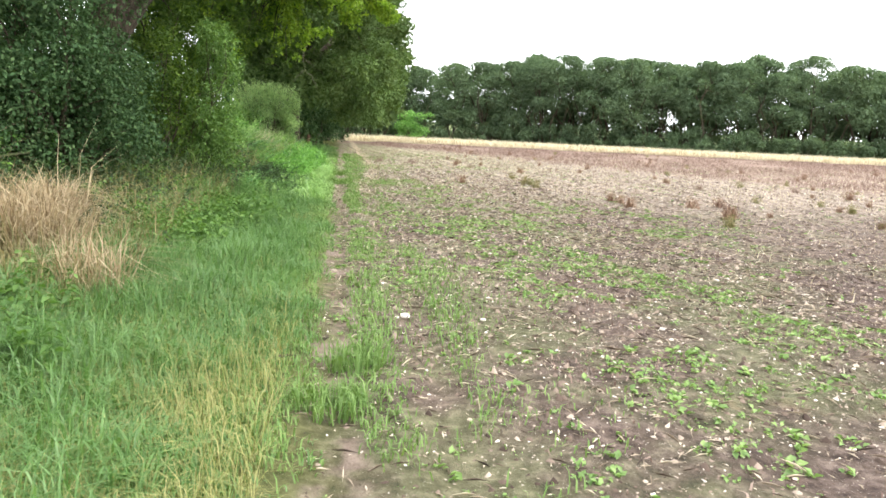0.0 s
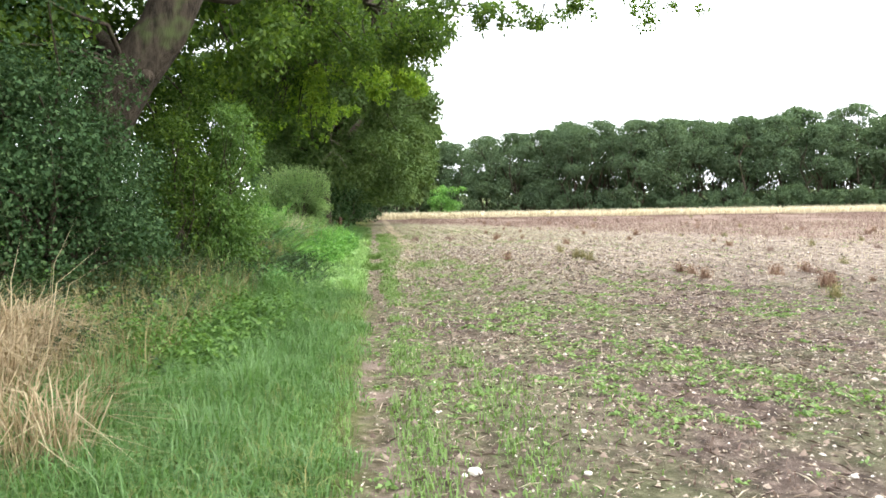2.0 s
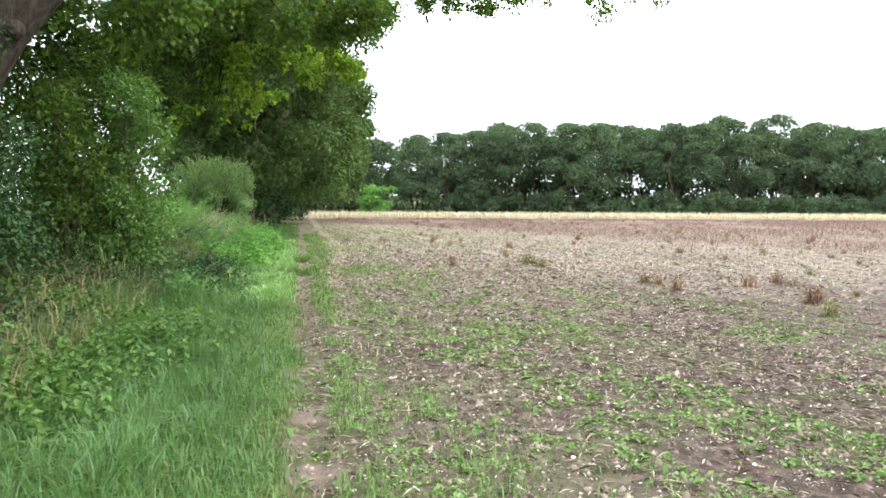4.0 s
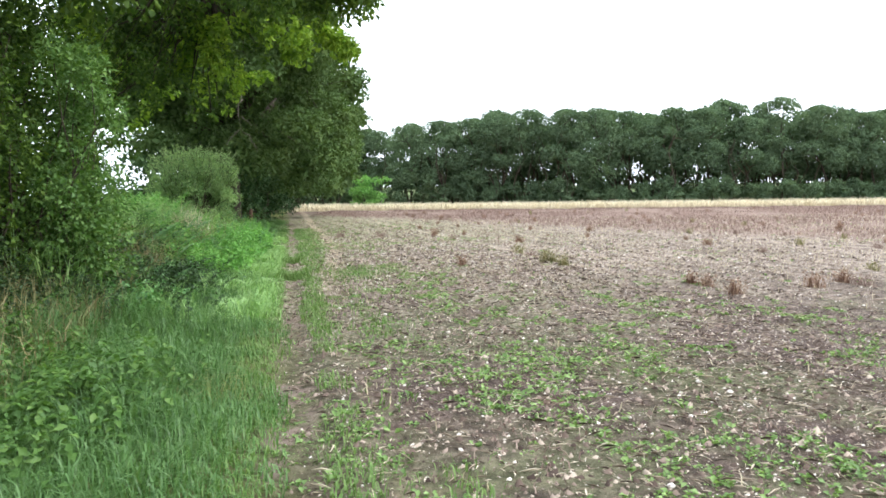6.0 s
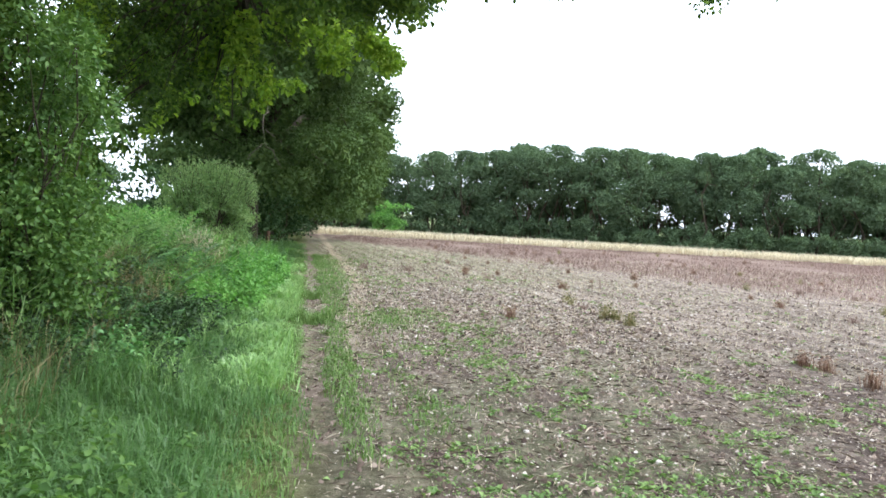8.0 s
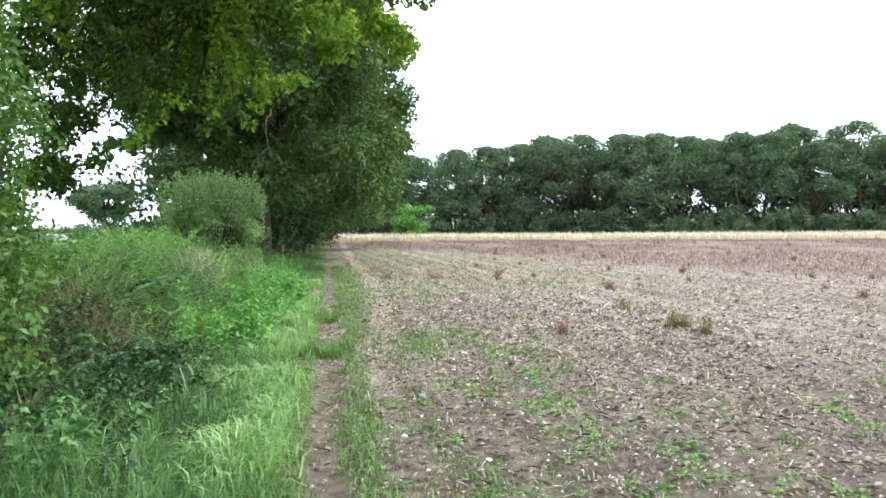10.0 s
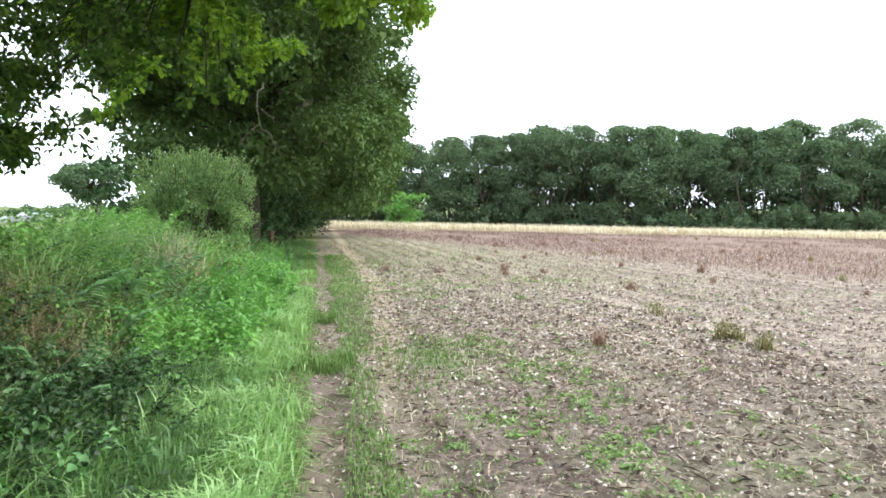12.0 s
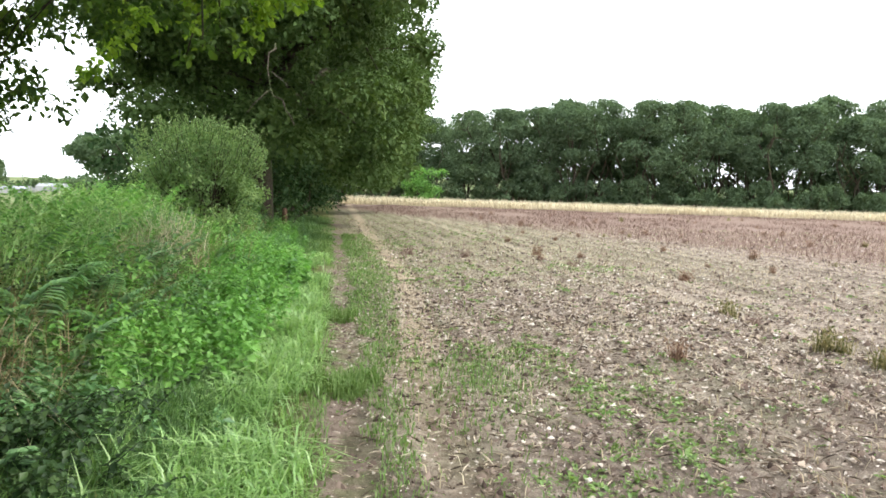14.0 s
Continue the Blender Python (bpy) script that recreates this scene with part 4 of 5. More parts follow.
    for k, (x, y, h) in enumerate(ferns):
        bracken(580 + k, x, y, 11, h, "green bracken fern with arching fronds on the bank")
    for k in range(22):
        y = 16.3 + 0.26 * k
        x = r.uniform(-2.9, -1.7) - LEAN_X * y
        bracken(700 + k, x, y, 9, r.uniform(0.65, 0.95), "tall light green bracken fern topping the bank", M_FERN if k < 7 or k % 3 == 0 else M_WEED)


build_bank()


def band(n, y0, y1, u0, u1, r, power=1.0):
    y = y0 + (y1 - y0) * r.random(n) ** power
    u = r.uniform(u0, u1, n)
    return u - LEAN_X * y, y, u


def field_spots(n_near, n_far, r):
    """Places over the tilled field: thick near the walk, thinner further out."""
    y = 2.2 + 19 * r.random(n_near) + 14 * r.random(n_near) ** 4
    x = -0.145 * y - 0.15 + 5.0 * r.random(n_near) + 7.0 * r.random(n_near) ** 4
    yf = 6 + 34 * r.random(n_far) ** 0.8
    xf = -0.145 * yf + 0.3 + (3 + 0.72 * yf) * r.random(n_far)
    return np.concatenate([x, xf]), np.concatenate([y, yf])


def build_grasses():
    r = np.random.default_rng(66)
    # lush verge
    x, y, u = band(112000, 2.2, 23, -2.3, -0.05, r)
    x2, y2, u2 = band(16000, 23, 40, -2.3, -0.1, r)
    x, y, u = np.concatenate([x, x2]), np.concatenate([y, y2]), np.concatenate([u, u2])
    d = fbm(x * 0.8, y * 0.8, 5)
    ragged = fbm(x * 2.3, y * 2.3, 29)
    keep = (r.random(len(x)) < sstep(-u + (d - 0.45) * 0.9 + (ragged - 0.45) * 0.8, 0.08, 0.6))
    x, y, d, u = x[keep], y[keep], d[keep], u[keep]
    tall = (0.05 + 0.18 * sstep(-u, 0.05, 1.2) + 0.3 * (d - 0.42) + 0.3 * sstep(-u, 0.2, 0.9) * (fbm(x * 3.1, y * 3.1, 61) - 0.42)) * r.uniform(0.35, 1.4, len(x))
    stuff("verge_grass", blades("verge_grass", on_ground(x, y), np.clip(tall, 0.035, 0.5), r.uniform(0.004, 0.011, len(x)), r.uniform(0.3, 1.7, len(x)), M_GRASS, r),
          "lush green grass on the path's verge", "grass")
    # seeding and yellowing stems through the verge
    x, y, u = band(24000, 2.2, 24, -2.2, -0.3, r, 1.6)
    d = fbm(x * 0.9, y * 0.9, 17)
    keep = r.random(len(x)) < sstep(d + 0.22 * (y < 5.5) - 0.2 * sstep(y, 5, 8), 0.42, 0.6)
    x, y = x[keep], y[keep]
    stuff("yellow_grass", blades("yellow_grass", on_ground(x, y), r.uniform(0.12, 0.3, len(x)), r.uniform(0.002, 0.004, len(x)), r.uniform(0.6, 1.7, len(x)), M_YELLOW, r),
          "yellowing grass stems among the verge grass", "grass")
    # short grass by the trodden line and out into the field's edge
    x, y, u = band(125000, 2.2, 32, -0.75, 1.9, r)
    d = fbm(x * 1.1, y * 1.1, 9)
    lane = fbm(x * 1.7 + 40, y * 0.9, 13)
    bare = np.maximum(sstep(np.abs(u + 0.3 * (d - 0.45)), 0.08, 0.2), 1 - sstep(lane + 0.1 * sstep(y, 12, 15), 0.31, 0.41))
    plot = np.exp(-(((x + 1.45) / 0.45) ** 2 + ((y - 17.3) / 0.8) ** 2))
    keep = r.random(len(x)) < 0.8 * plot + sstep(d - 0.1 * sstep(u, 0.5, 1.6), 0.3, 0.5) * (1 - 0.94 * sstep(u + 0.35 * sstep(y, 12, 15), 0.5, 1.3)) * bare * (0.15 + 0.85 * sstep(np.abs(u - wheel_line(y)), 0.1, 0.24))
    x, y, u = x[keep], y[keep], u[keep]
    stuff("trodden_grass", blades("trodden_grass", on_ground(x, y), r.uniform(0.025, 0.095, len(x)), r.uniform(0.006, 0.011, len(x)), r.uniform(0.6, 1.6, len(x)), M_SHORT, r),
          "short worn grass beside the trodden line", "grass")
    # coarse glossy grass where the verge opens out, its colour lifted for light there
    x, y, u = band(36000, 12.2, 26, -1.45, -0.1, r)
    d = fbm(x * 1.6, y * 1.6, 19)
    keep = r.random(len(x)) < sstep(d, 0.3, 0.5) * sstep(y + 4 * (d - 0.45), 12.2, 14.0) * sstep(-u, 0.12, 0.45) * (1 - sstep(-u, 0.85, 1.05) * (y > 13.8) * (y < 16.8))
    x, y, d = x[keep], y[keep], d[keep]
    stuff("coarse_grass", blades("coarse_grass", on_ground(x, y), (0.12 + 0.5 * np.clip(d - 0.3, 0, 0.4)) * r.uniform(0.5, 1.35, len(x)), r.uniform(0.008, 0.017, len(x)), r.uniform(0.7, 1.9, len(x)), M_COARSE, r),
          "coarse glossy grass on the verge, its green brightened for the open light", "grass")
    # rank green grass through the brambles
    x, y, u = band(14000, 12.5, 29, -3.9, -1.1, r)
    d = fbm(x * 0.9, y * 0.9, 25)
    keep = r.random(len(x)) < sstep(d, 0.36, 0.55) * (1 - 0.9 * (y < 16.2) * (y > 13) * (u < -1.6))
    x, y, u = x[keep], y[keep], u[keep]
    stuff("rank_grass", blades("rank_grass", on_ground(x, y), (0.4 + 0.75 * sstep(-u, 1.2, 2.8)) * r.uniform(0.6, 1.15, len(x)), r.uniform(0.007, 0.014, len(x)), r.uniform(0.3, 1.2, len(x)), M_BANK, r),
          "rank green grass arching through the brambles", "grass")
    # tired mixed grass up the bank
    x, y, u = band(44000, 4.0, 30, -4.6, -1.7, r)
    d = fbm(x * 0.6, y * 0.6, 15)
    keep = r.random(len(x)) < sstep(d + 0.12 * (1 - sstep(y, 11, 14)), 0.35, 0.6) * (0.6 + 0.1 * sstep(y, 11, 13))
    x, y = x[keep], y[keep]
    stuff("bank_grass", blades("bank_grass", on_ground(x, y), r.uniform(0.35, 0.95, len(x)) * (0.6 + 0.4 * sstep(y, 11, 15)), r.uniform(0.005, 0.011, len(x)), r.uniform(0.2, 1.1, len(x)), M_MIXED, r),
          "tall tired grass standing in the bank", "grass")
    # pale strip at the field's end
    n = 32000
    x = r.uniform(-9, 50, n)
    y = 64.3 - 0.15 * x + r.uniform(-1.8, 2.2, n)
    stuff("straw_strip", blades("straw_strip", on_ground(x, y), r.uniform(0.35, 0.8, n), 0.045, r.uniform(0.1, 1.2, n), M_STRIP, r), "pale dry grass strip along the field's end", "grass")
    # thin pale stubble standing over the tilled field
    x, y = field_spots(400, 24000, r)
    keep = r.random(len(x)) < 0.08 + 0.92 * sstep(y, 12, 19)
    x, y = x[keep], y[keep]
    stuff("stubble", blades("stubble", on_ground(x, y), r.uniform(0.03, 0.12, len(x)), r.uniform(0.004, 0.01, len(x)), r.uniform(0.1, 1.6, len(x)), M_STRAW, r), "sparse pale straw stubble over the field", "straw")
    # rusty sorrel over the far field
    n = 120000
    x, y = r.uniform(-6, 52, n), 22 + 41 * r.random(n)
    d = fbm(x * 0.5, y * 0.25, 31)
    keep = (r.random(n) < sstep(d, 0.3, 0.5) * (0.05 + 0.95 * sstep(y + 1.6 * x, 37, 44))) & (y < 63 - 0.15 * x) & (np.abs(x - 4) < 0.68 * y)
    x, y = x[keep], y[keep]
    stuff("sorrel_haze", blades("sorrel_haze", on_ground(x, y), r.uniform(0.06, 0.24, len(x)), 0.016, r.uniform(0.3, 1.6, len(x)), M_HAZE, r), "thin faded dead sorrel over the far field", "weeds")


build_grasses()


def grass_clump(name, seed, x, y, n, radius, tall, mat, label, lean=0.7, width=0.008, group=""):
    r = np.random.default_rng(seed)
    a, q = r.uniform(0, 2 * np.pi, n), radius * np.sqrt(r.random(n))
    px, py = x + np.cos(a) * q, y + np.sin(a) * q
    t = thing(name, (x, y, float(height(x, y))), label, "grass", group)
    part("blade_tuft", blades("blade_tuft", on_ground(px, py), tall * r.uniform(0.5, 1.15, n), width, lean * r.uniform(0.3, 1.3, n), mat, r), t)
    return t


def build_clumps():
    r = np.random.default_rng(77)
    for k in range(11):
        x, y = -3.5 + r.normal(0, 0.36), 6.0 + r.normal(0, 0.5)
        grass_clump("dry_grass_clump", 500 + k, x, y, 230, 0.24, 0.74, M_DRY, "tall golden dry grass leaning over the verge", 1.35, 0.008, "dry grass on the bank")
    grass_clump("dry_grass_clump", 520, -5.05, 20.6, 220, 0.32, 1.1, M_STRAW, "pale bleached grass stems on the bank", 0.4, 0.012, "dry grass on the bank")
    for k in range(5):
        grass_clump("seed_grass_clump", 590 + k, -3.75 + r.normal(0, 0.35), 6.3 + r.normal(0, 0.6), 9, 0.14, 1.2, M_DRY, "few tall nodding dry stems above the verge", 0.9, 0.006, "dry grass on the bank")
    # dead brown canes leaning in the hollow of the bank
    for k in range(12):
        x, y = -4.55 + r.normal(0, 0.28), 15.2 + r.normal(0, 0.55)
        grass_clump("dead_cane_clump", 540 + k, x, y, 40, 0.26, 0.8, M_MIXED if k % 4 else M_DRY, "dead brown canes and stems in the bank's hollow", 1.5, 0.006, "dead canes on the bank")
    for k in range(14):
        x, y = -5.0 + r.normal(0, 0.4), 19.8 + r.normal(0, 1.2)
        grass_clump("dry_grass_clump", 560 + k, x, y, 26, 0.2, 1.05, M_STRAW if k % 2 else M_DRY, "pale dry grass stems rising through the bank's weeds", 0.9, 0.008, "dry grass on the bank")
    for k in range(15):
        x, y = r.uniform(-5.4, -4.25), r.uniform(15.2, 18.6)
        grass_clump("dry_grass_clump", 660 + k, x, y, 70, 0.3, 0.9, (M_DRY, M_MIXED, M_MIXED, M_MIXED)[k % 4], "tangled tan and brown dead grass in the bank", 1.6, 0.006, "dry grass on the bank")
    for k, (x, y) in enumerate(((-2.5, 16.8), (-2.38, 17.05), (-2.85, 19.6), (-0.5, 4.3), (-0.55, 3.6))):
        grass_clump("grass_tussock", 530 + k, x, y, 300, 0.2, 0.2, M_SHORT, "low green tussock on the trodden line", 1.0, 0.009, "tussocks on the path")


build_clumps()


# ---- field ----
def dock_tuft(seed, tall, mat, label):
    r = np.random.default_rng(seed)
    n = 130
    a, q = r.uniform(0, 2 * np.pi, n), r.uniform(0.06, 0.15) * np.sqrt(r.random(n)) * r.uniform(0.4, 1.6, n)
    t = thing("dock_tuft", (0, 0, 0), label, "weeds", "dead tufts on the field")
    part("stalk_tuft", blades("stalk_tuft", np.stack([np.cos(a) * q, np.sin(a) * q, np.zeros(n)], 1), tall * (0.25 + 0.9 * r.random(n) ** 1.6), 0.008, r.uniform(0.2, 1.3, n), mat, r), t)
    m = 50
    p = np.stack([r.normal(0, 0.07, m), r.normal(0, 0.07, m), r.uniform(0.03, tall * 0.8, m)], 1)
    tagged(part("leaf_tuft", leaves("leaf_tuft", p, r.normal(size=(m, 3)), r.normal(size=(m, 3)), np.full(m, 0.05), np.full(m, 0.02), mat), t), kind="stuff")
    return t


def build_tufts():
    r = np.random.default_rng(88)
    kinds = [dock_tuft(600, 0.24, M_RUST, "dead rusty-brown weed tuft standing on bare soil"), dock_tuft(601, 0.28, M_RUST, "tall dead rusty weed tuft on bare soil"),
             dock_tuft(602, 0.25, M_MIXED, "half-dead olive grass tuft on bare soil"), dock_tuft(603, 0.2, M_HAZE, "low faded weed tuft on bare soil"), dock_tuft(604, 0.3, M_RUST, "ragged dead rusty weed tuft on bare soil")]
    spots = [(0.38, 17.93, 4), (2.01, 18.5, 2), (2.23, 17.92, 2), (2.12, 18.42, 2), (2.02, 20.2, 3), (1.8, 20.42, 2), (0.8, 25.7, 3), (-1.25, 26.8, 3), (-2.45, 26.8, 3), (2.38, 23.77, 0), (3.55, 14.05, 1), (3.43, 15.15, 0), (3.58, 14.95, 0), (5.12, 13.0, 4), (5.05, 12.95, 1), (4.95, 14.65, 1), (5.6, 14.6, 3), (5.68, 15.18, 0), (4.66, 11.85, 2), (5.35, 28.0, 0)]
    for k in range(190):
        y = 12 + 40 * r.random() ** 1.1
        x = r.uniform(-0.5, 4 + 0.75 * y)
        if x + 0.145 * y > 2.4 and (y > 25 or x > 6):
            spots.append((x, y, int(r.integers(0, 5))))
    used = set()
    for q, (x, y, k) in enumerate(spots):
        m = pose(x, y, float(height(x, y)) - 0.01, 0, 0, r.uniform(0, 360)) @ Matrix.Scale(r.uniform(0.85, 1.15) if q < 20 else r.uniform(0.45, 1.05), 4)
        c = copy_thing(kinds[k], m) if k in used else kinds[k]
        used.add(k)
        c.matrix_basis = m


build_tufts()


def lumps(name, x, y, s, mat, r, flat=0.6):
    """Small faceted lumps lying on the soil."""
    n = len(x)
    dirs = np.array([(1, 0, -0.3), (0.3, 0.95, -0.3), (-0.8, 0.5, -0.3), (-0.7, -0.6, -0.3), (0.4, -0.9, -0.3), (0, 0, 1)])
    v = dirs[None] * s[:, None, None] * r.uniform(0.65, 1.4, (n, 6, 1)) * np.stack([np.ones(n), r.uniform(0.5, 1, n), flat * r.uniform(0.6, 1.2, n)], 1)[:, None]
    a = r.uniform(0, 2 * np.pi, n)
    c, sn = np.cos(a)[:, None], np.sin(a)[:, None]
    v = np.stack([v[..., 0] * c - v[..., 1] * sn, v[..., 0] * sn + v[..., 1] * c, v[..., 2]], -1) + on_ground(x, y)[:, None]
    v[:, 5, :2] += r.normal(0, 0.3, (n, 2)) * s[:, None]
    return mesh_from(name, *repeat_shape(v, [(i, (i + 1) % 5, 5) for i in range(5)]), mat)


def build_field_cover():
    r = np.random.default_rng(99)
    # seedlings: little rosettes of leaves in drifts
    x, y = field_spots(44000, 26000, r)
    u = x + 0.145 * y
    d = 0.5 * fbm(x * 0.55, y * 0.55, 41) + 0.5 * fbm(x * 2.6, y * 2.6, 47)
    plots = ((0.4, 8.2, 1.0, 0.8), (1.0, 6.5, 0.45, 0.3), (1.5, 3.6, 0.45, 0.7), (2.7, 5.4, 0.7, 0.4), (0.2, 9.5, 0.7, 0.35), (3.2, 13.1, 0.5, 0.5), (1.4, 11.4, 0.5, 0.3), (1.9, 14.5, 0.3, 0.4), (-0.3, 14.1, 0.25, 1.2), (0.45, 10.7, 0.5, 0.5), (2.2, 7.0, 0.5, 0.3))
    for px, py, wx, wy in plots:
        d = d + 0.12 * np.exp(-((x - px) / wx) ** 2 - ((y - py) / wy) ** 2)
    d = d - 0.012
    d = d + 0.09 * np.exp(-((u - 1.8 - 0.2 * (d - 0.45)) / 0.16) ** 2)
    keep = r.random(len(x)) < 0.04 + 0.96 * sstep(d + 0.07 * (1 - sstep(u, 0.3, 4)) - 0.085 * sstep(y, 9, 12.5) + 0.1 * sstep(y, 19, 25) * (1 - sstep(u, 2, 8)), 0.475, 0.59)
    x, y = x[keep], y[keep]
    m, k = len(x), 6
    px, py = np.repeat(x, k) + r.normal(0, 0.02, m * k), np.repeat(y, k) + r.normal(0, 0.02, m * k)
    a = r.uniform(0, 2 * np.pi, m * k)
    way = np.stack([np.cos(a), np.sin(a), r.uniform(0.15, 1.1, m * k)], 1)
    L = np.repeat(0.011 + 0.038 * r.random(m) ** 2, k) * r.uniform(0.6, 1.2, m * k) * (1.15 - 0.15 * sstep(py, 4, 7))
    stuff("field_seedlings", leaves("field_seedlings", on_ground(px, py), way, np.tile([0, 0, 1.0], (m * k, 1)) + r.normal(0, 0.3, (m * k, 3)), L, L * 0.62, M_SEED, 0.25),
          "low bright green seedlings in drifts on the soil", "weeds")
    # reddish dead weed lying in small mats
    x, y = field_spots(30000, 9000, r)
    d = fbm(x * 1.1, y * 1.1, 71)
    for px, py, wx, wy in ((2.97, 9.6, 0.5, 0.3), (2.35, 11.6, 0.5, 0.3), (1.2, 6.2, 0.6, 0.3), (0.9, 3.6, 0.5, 0.4), (-1.75, 11.9, 0.2, 0.3), (-1.6, 16.2, 0.25, 0.4)):
        d = d + 0.25 * np.exp(-((x - px) / wx) ** 2 - ((y - py) / wy) ** 2)
    keep = r.random(len(x)) < sstep(d, 0.56, 0.74)
    x, y = x[keep], y[keep]
    stuff("dead_weed_mat", blades("dead_weed_mat", on_ground(x, y), r.uniform(0.015, 0.06, len(x)), r.uniform(0.006, 0.014, len(x)), r.uniform(0.8, 1.8, len(x)), M_HAZE, r), "reddish dead weed lying in small mats", "weeds")
    x, y = field_spots(42000, 14000, r)
    stuff("flint_pebbles", lumps("flint_pebbles", x, y, (0.005 + 0.014 * r.random(len(x)) ** 4) * (1 + 0.9 * sstep(y, 12, 20)), M_FLINT, r, 0.55), "pale flint pebbles strewn over the soil", "stones")
    x, y = field_spots(30000, 30000, r)
    stuff("soil_clods", lumps("soil_clods", x, y, (0.008 + 0.03 * r.random(len(x)) ** 3) * (1 + 0.35 * sstep(y, 13, 20)), M_CLOD, r, 0.7), "crumbly brown clods of tilled soil", "soil")
    x, y = field_spots(48000, 30000, r)
    n = len(x)
    a = r.uniform(0, 2 * np.pi, n)
    way = np.stack([np.cos(a), np.sin(a), r.normal(0.1, 0.25, n)], 1)
    L = 0.02 + 0.12 * r.random(n) ** 2.5
    stuff("straw_litter", leaves("straw_litter", on_ground(x, y) + np.array([0, 0, 0.008]), way, np.tile([0, 0, 1.0], (n, 1)), L, r.uniform(0.004, 0.011, n), M_LITTER, 0.1), "dry straw bits littering the soil", "straw")


build_field_cover()


# ---- beyond the hedge ----
def build_distance():
    r = np.random.default_rng(111)
    x0, y0 = -35.0, 86.0
    g = float(height(x0, y0))
    pf = scatter_puffs(r, 60, (x0 - 0.8, y0, 3.0), (3.5, 3.5, 1.9), 0.8, 0.7)
    t = thing("field_tree", (x0, y0, g), "lone broad oak standing in the next field", "tree")
    st = bend((x0, y0, g - 0.2), (x0 - 0.6, y0, 3.4), 0, 6, 5)
    part("trunk", join_tubes("trunk", [tube(st, np.linspace(0.35, 0.08, 6), 9)], M_STEM), t)
    part("branches", join_tubes("branches", twigs_to(pf, list(st[2:]), 7, 0.08), M_STEM), t)
    part("crown", leaf_cloud("crown", pf, 11000, 0.26, M_WOOD, 113, 0.2, False, 0.5, 0.7), t)
    x0 = -49.6
    g = float(height(x0, y0))
    pf = scatter_puffs(r, 40, (x0, y0, 0.6), (3.2, 3.2, 1.6), 0.9, 0.8)
    shrub("field_tree", 114, (x0, y0), pf, 9000, 0.28, M_WOOD, "rounded dense tree standing in the next field", "tree", stem_r=0.08)
    for k in range(46):
        x, y = -330 + k * 7.0 + r.normal(0, 3), 330 + r.normal(0, 10)
        h = r.uniform(3, 6)
        pf = [(x + r.normal(0, 4), y + r.normal(0, 2), float(height(x, y)) + h * r.random(), 2.4, 1.8) for i in range(9)]
        shrub("distant_tree", 700 + k, (x, y), pf, 420, 1.3, M_WOOD, "far tree in the hazy line across the fields", "tree", group="distant tree line", stem_r=0.2)


build_distance()


def stick(seed, a, b, thick, label):
    t = thing("stick", a, label, "stick")
    part("shaft", join_tubes("shaft", [tube(bend(a, b, 0.03, 6, seed), np.linspace(thick, thick * 0.6, 6), 6, 0.2, seed)], M_DEAD), t)


def ground_stick(seed, x, y, turn, length, thick, label):
    dx, dy = math.cos(radians(turn)) * length, math.sin(radians(turn)) * length
    stick(seed, (x, y, float(height(x, y)) + thick), (x + dx, y + dy, float(height(x + dx, y + dy)) + thick), thick, label)


ground_stick(901, -1.0, 4.3, 8, 0.13, 0.012, "short pale stick lying on the trodden line")
ground_stick(902, -0.78, 4.75, 70, 0.07, 0.012, "chip of pale wood lying on the trodden line")
ground_stick(903, -2.6, 15.4, 25, 0.22, 0.006, "thin grey twig lying across the trodden line")


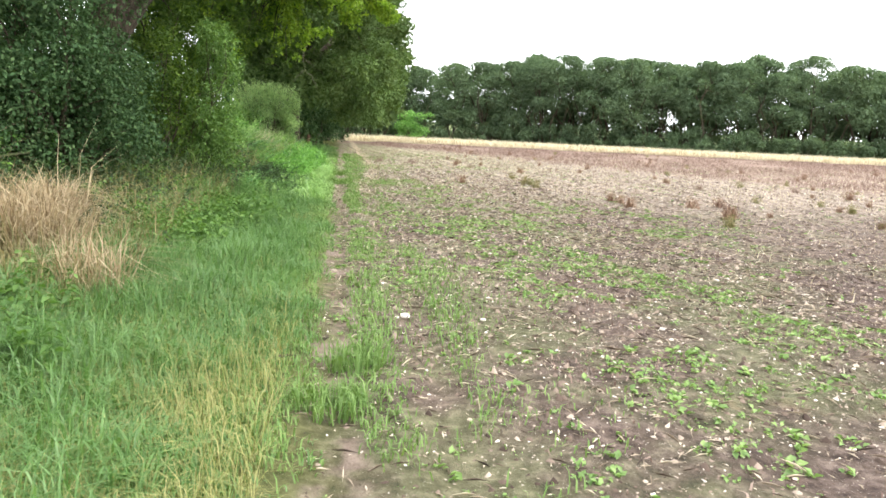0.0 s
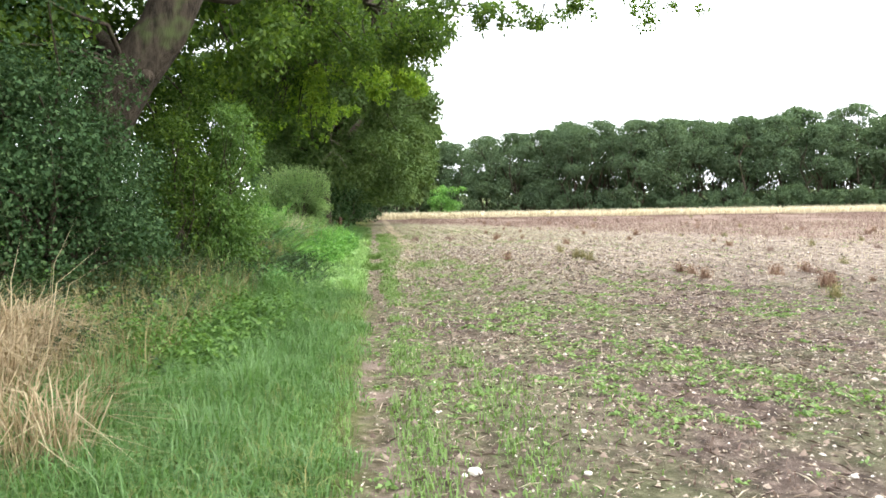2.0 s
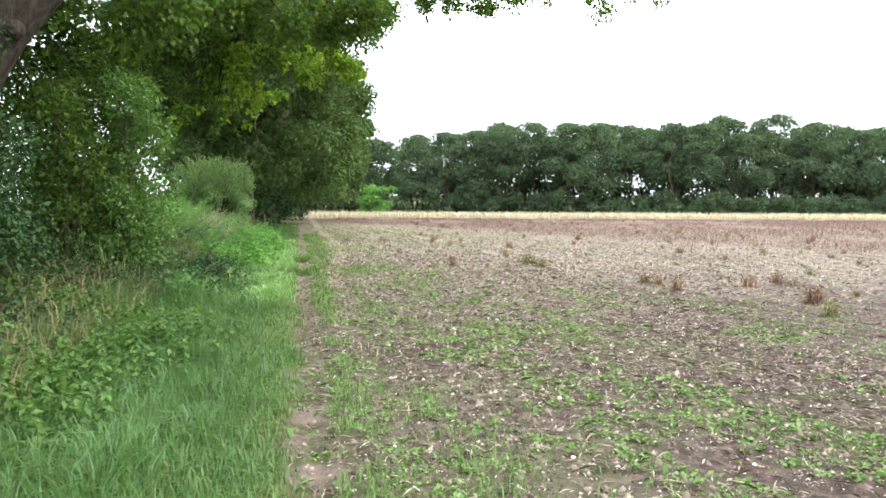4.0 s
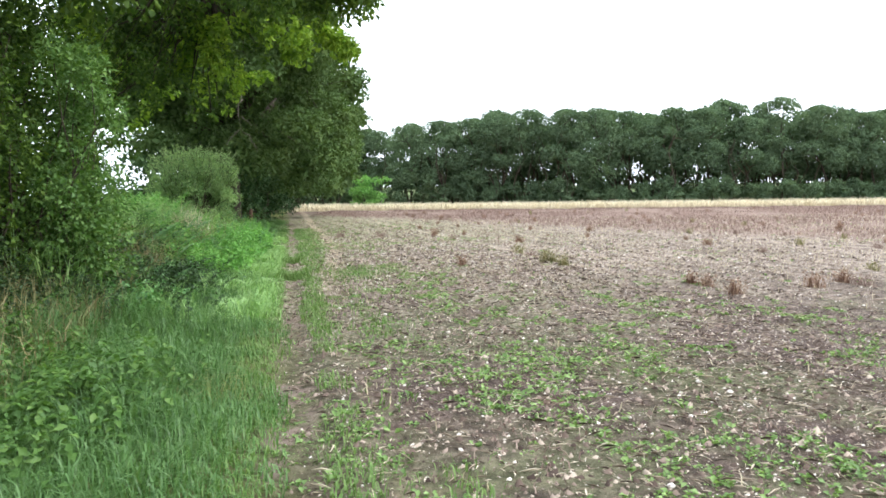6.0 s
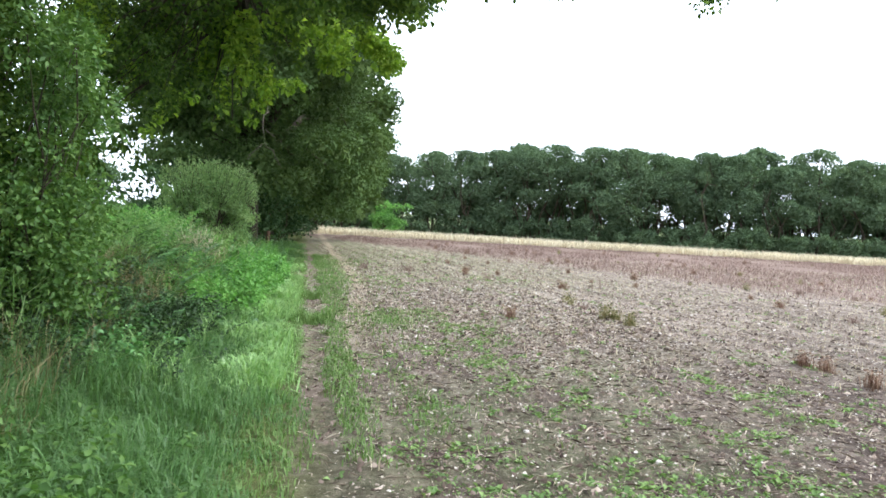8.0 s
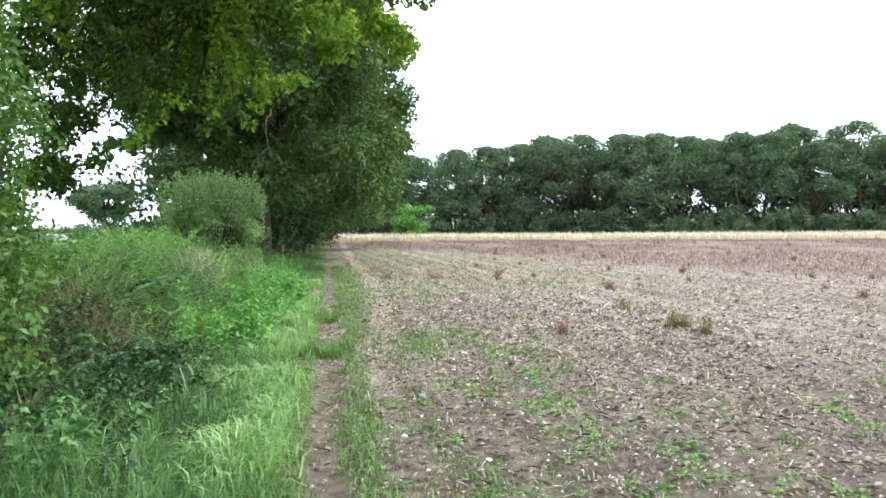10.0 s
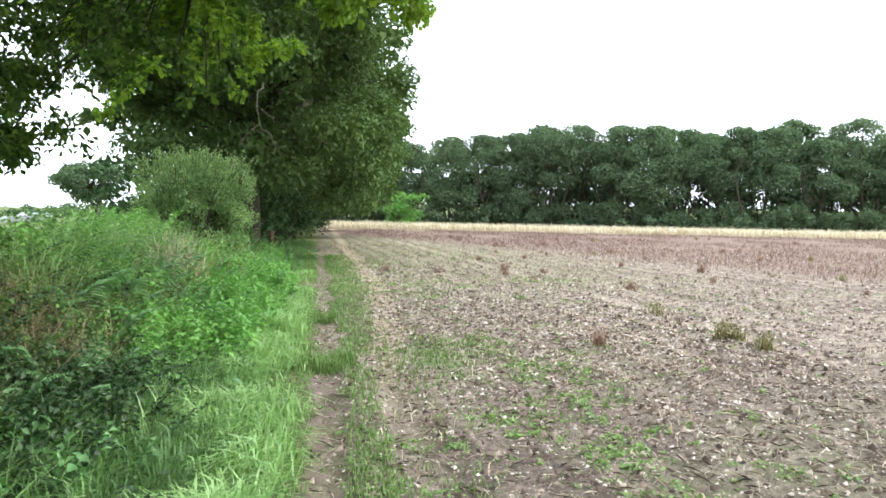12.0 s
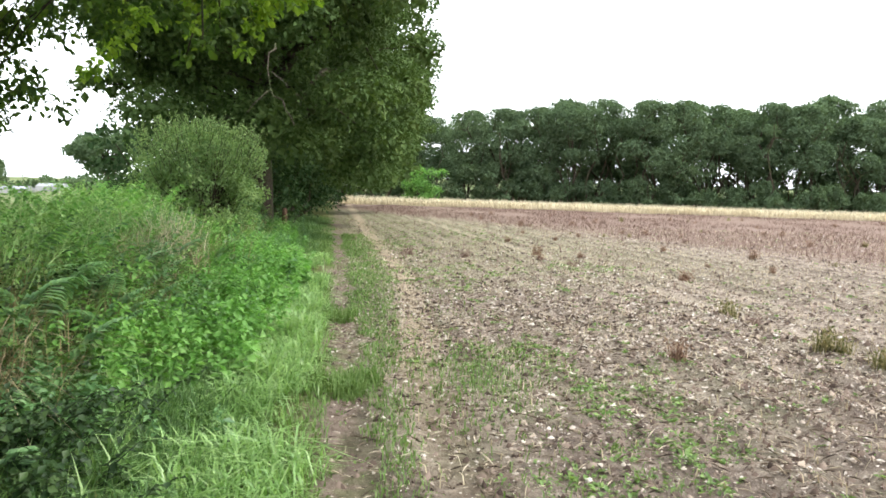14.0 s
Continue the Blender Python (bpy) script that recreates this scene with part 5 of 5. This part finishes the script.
def flint_stone(seed, x, y, size):
    r = np.random.default_rng(seed)
    bm = bmesh.new()
    bmesh.ops.create_icosphere(bm, subdivisions=2, radius=size)
    for v in bm.verts:
        v.co *= 1 + 0.35 * (noise.noise(v.co * (2.2 / size) + Vector((seed, 0, 0))))
        v.co.z *= 0.6
    me = bpy.data.meshes.new("flint_stone")
    bm.to_mesh(me)
    bm.free()
    me.materials.append(M_FLINT)
    ob = new("flint_stone", me)
    ob.matrix_basis = pose(x, y, float(height(x, y)) + size * 0.3, 0, 0, r.uniform(0, 360))
    tagged(ob, "knobbly pale flint lying on the soil", "stone", "larger flints")


def build_stones():
    r = np.random.default_rng(123)
    flint_stone(1, -0.27, 5.5, 0.04)
    for k in range(46):
        y = r.uniform(2.6, 18)
        flint_stone(2 + k, -0.145 * y + r.uniform(0.4, 4.5), y, r.uniform(0.012, 0.024))


build_stones()


# ---- far farm sheds seen over the bank ----
def shed(x, y, wide, deep, tall, label):
    g = float(height(x, y))
    t = thing("farm_shed", (x, y, g), label, "building", "distant farm sheds")
    for nm, z0, z1, inset, mat in (("wall", 0, tall * 0.65, 0, M_SHED), ("roof", tall * 0.65, tall, deep * 0.45, M_ROOF)):
        bm = bmesh.new()
        lo = [bm.verts.new((x + a * wide, y + b * deep, g + z0)) for a, b in ((-0.5, -0.5), (0.5, -0.5), (0.5, 0.5), (-0.5, 0.5))]
        hi = [bm.verts.new((x + a * wide, y + b * (deep - 2 * inset), g + z1)) for a, b in ((-0.5, -0.5), (0.5, -0.5), (0.5, 0.5), (-0.5, 0.5))]
        for k in range(4):
            bm.faces.new((lo[k], lo[(k + 1) % 4], hi[(k + 1) % 4], hi[k]))
        bm.faces.new(hi)
        me = bpy.data.meshes.new(nm)
        bm.to_mesh(me)
        bm.free()
        me.materials.append(mat)
        part(nm, me, t)


M_SHED, sn, sl, sp = shader("pale_sheet_wall", 0.6, 0.3)
sl.new(ramp(sn, sl, tex_noise(sn, sl, 0.6, 4), [(0.3, (0.3, 0.3, 0.31)), (0.7, (0.45, 0.45, 0.45))]), sp.inputs["Base Color"])
M_ROOF, rn, rl, rp = shader("grey_sheet_roof", 0.6, 0.3)
rl.new(ramp(rn, rl, tex_noise(rn, rl, 0.6, 4), [(0.3, (0.24, 0.25, 0.27)), (0.7, (0.36, 0.37, 0.4))]), rp.inputs["Base Color"])
for q in range(2):
    shed(-150 + 11 * q, 268 + 3 * q, 9, 7, 2.4 + 0.4 * q, "long pale farm shed far across the fields")
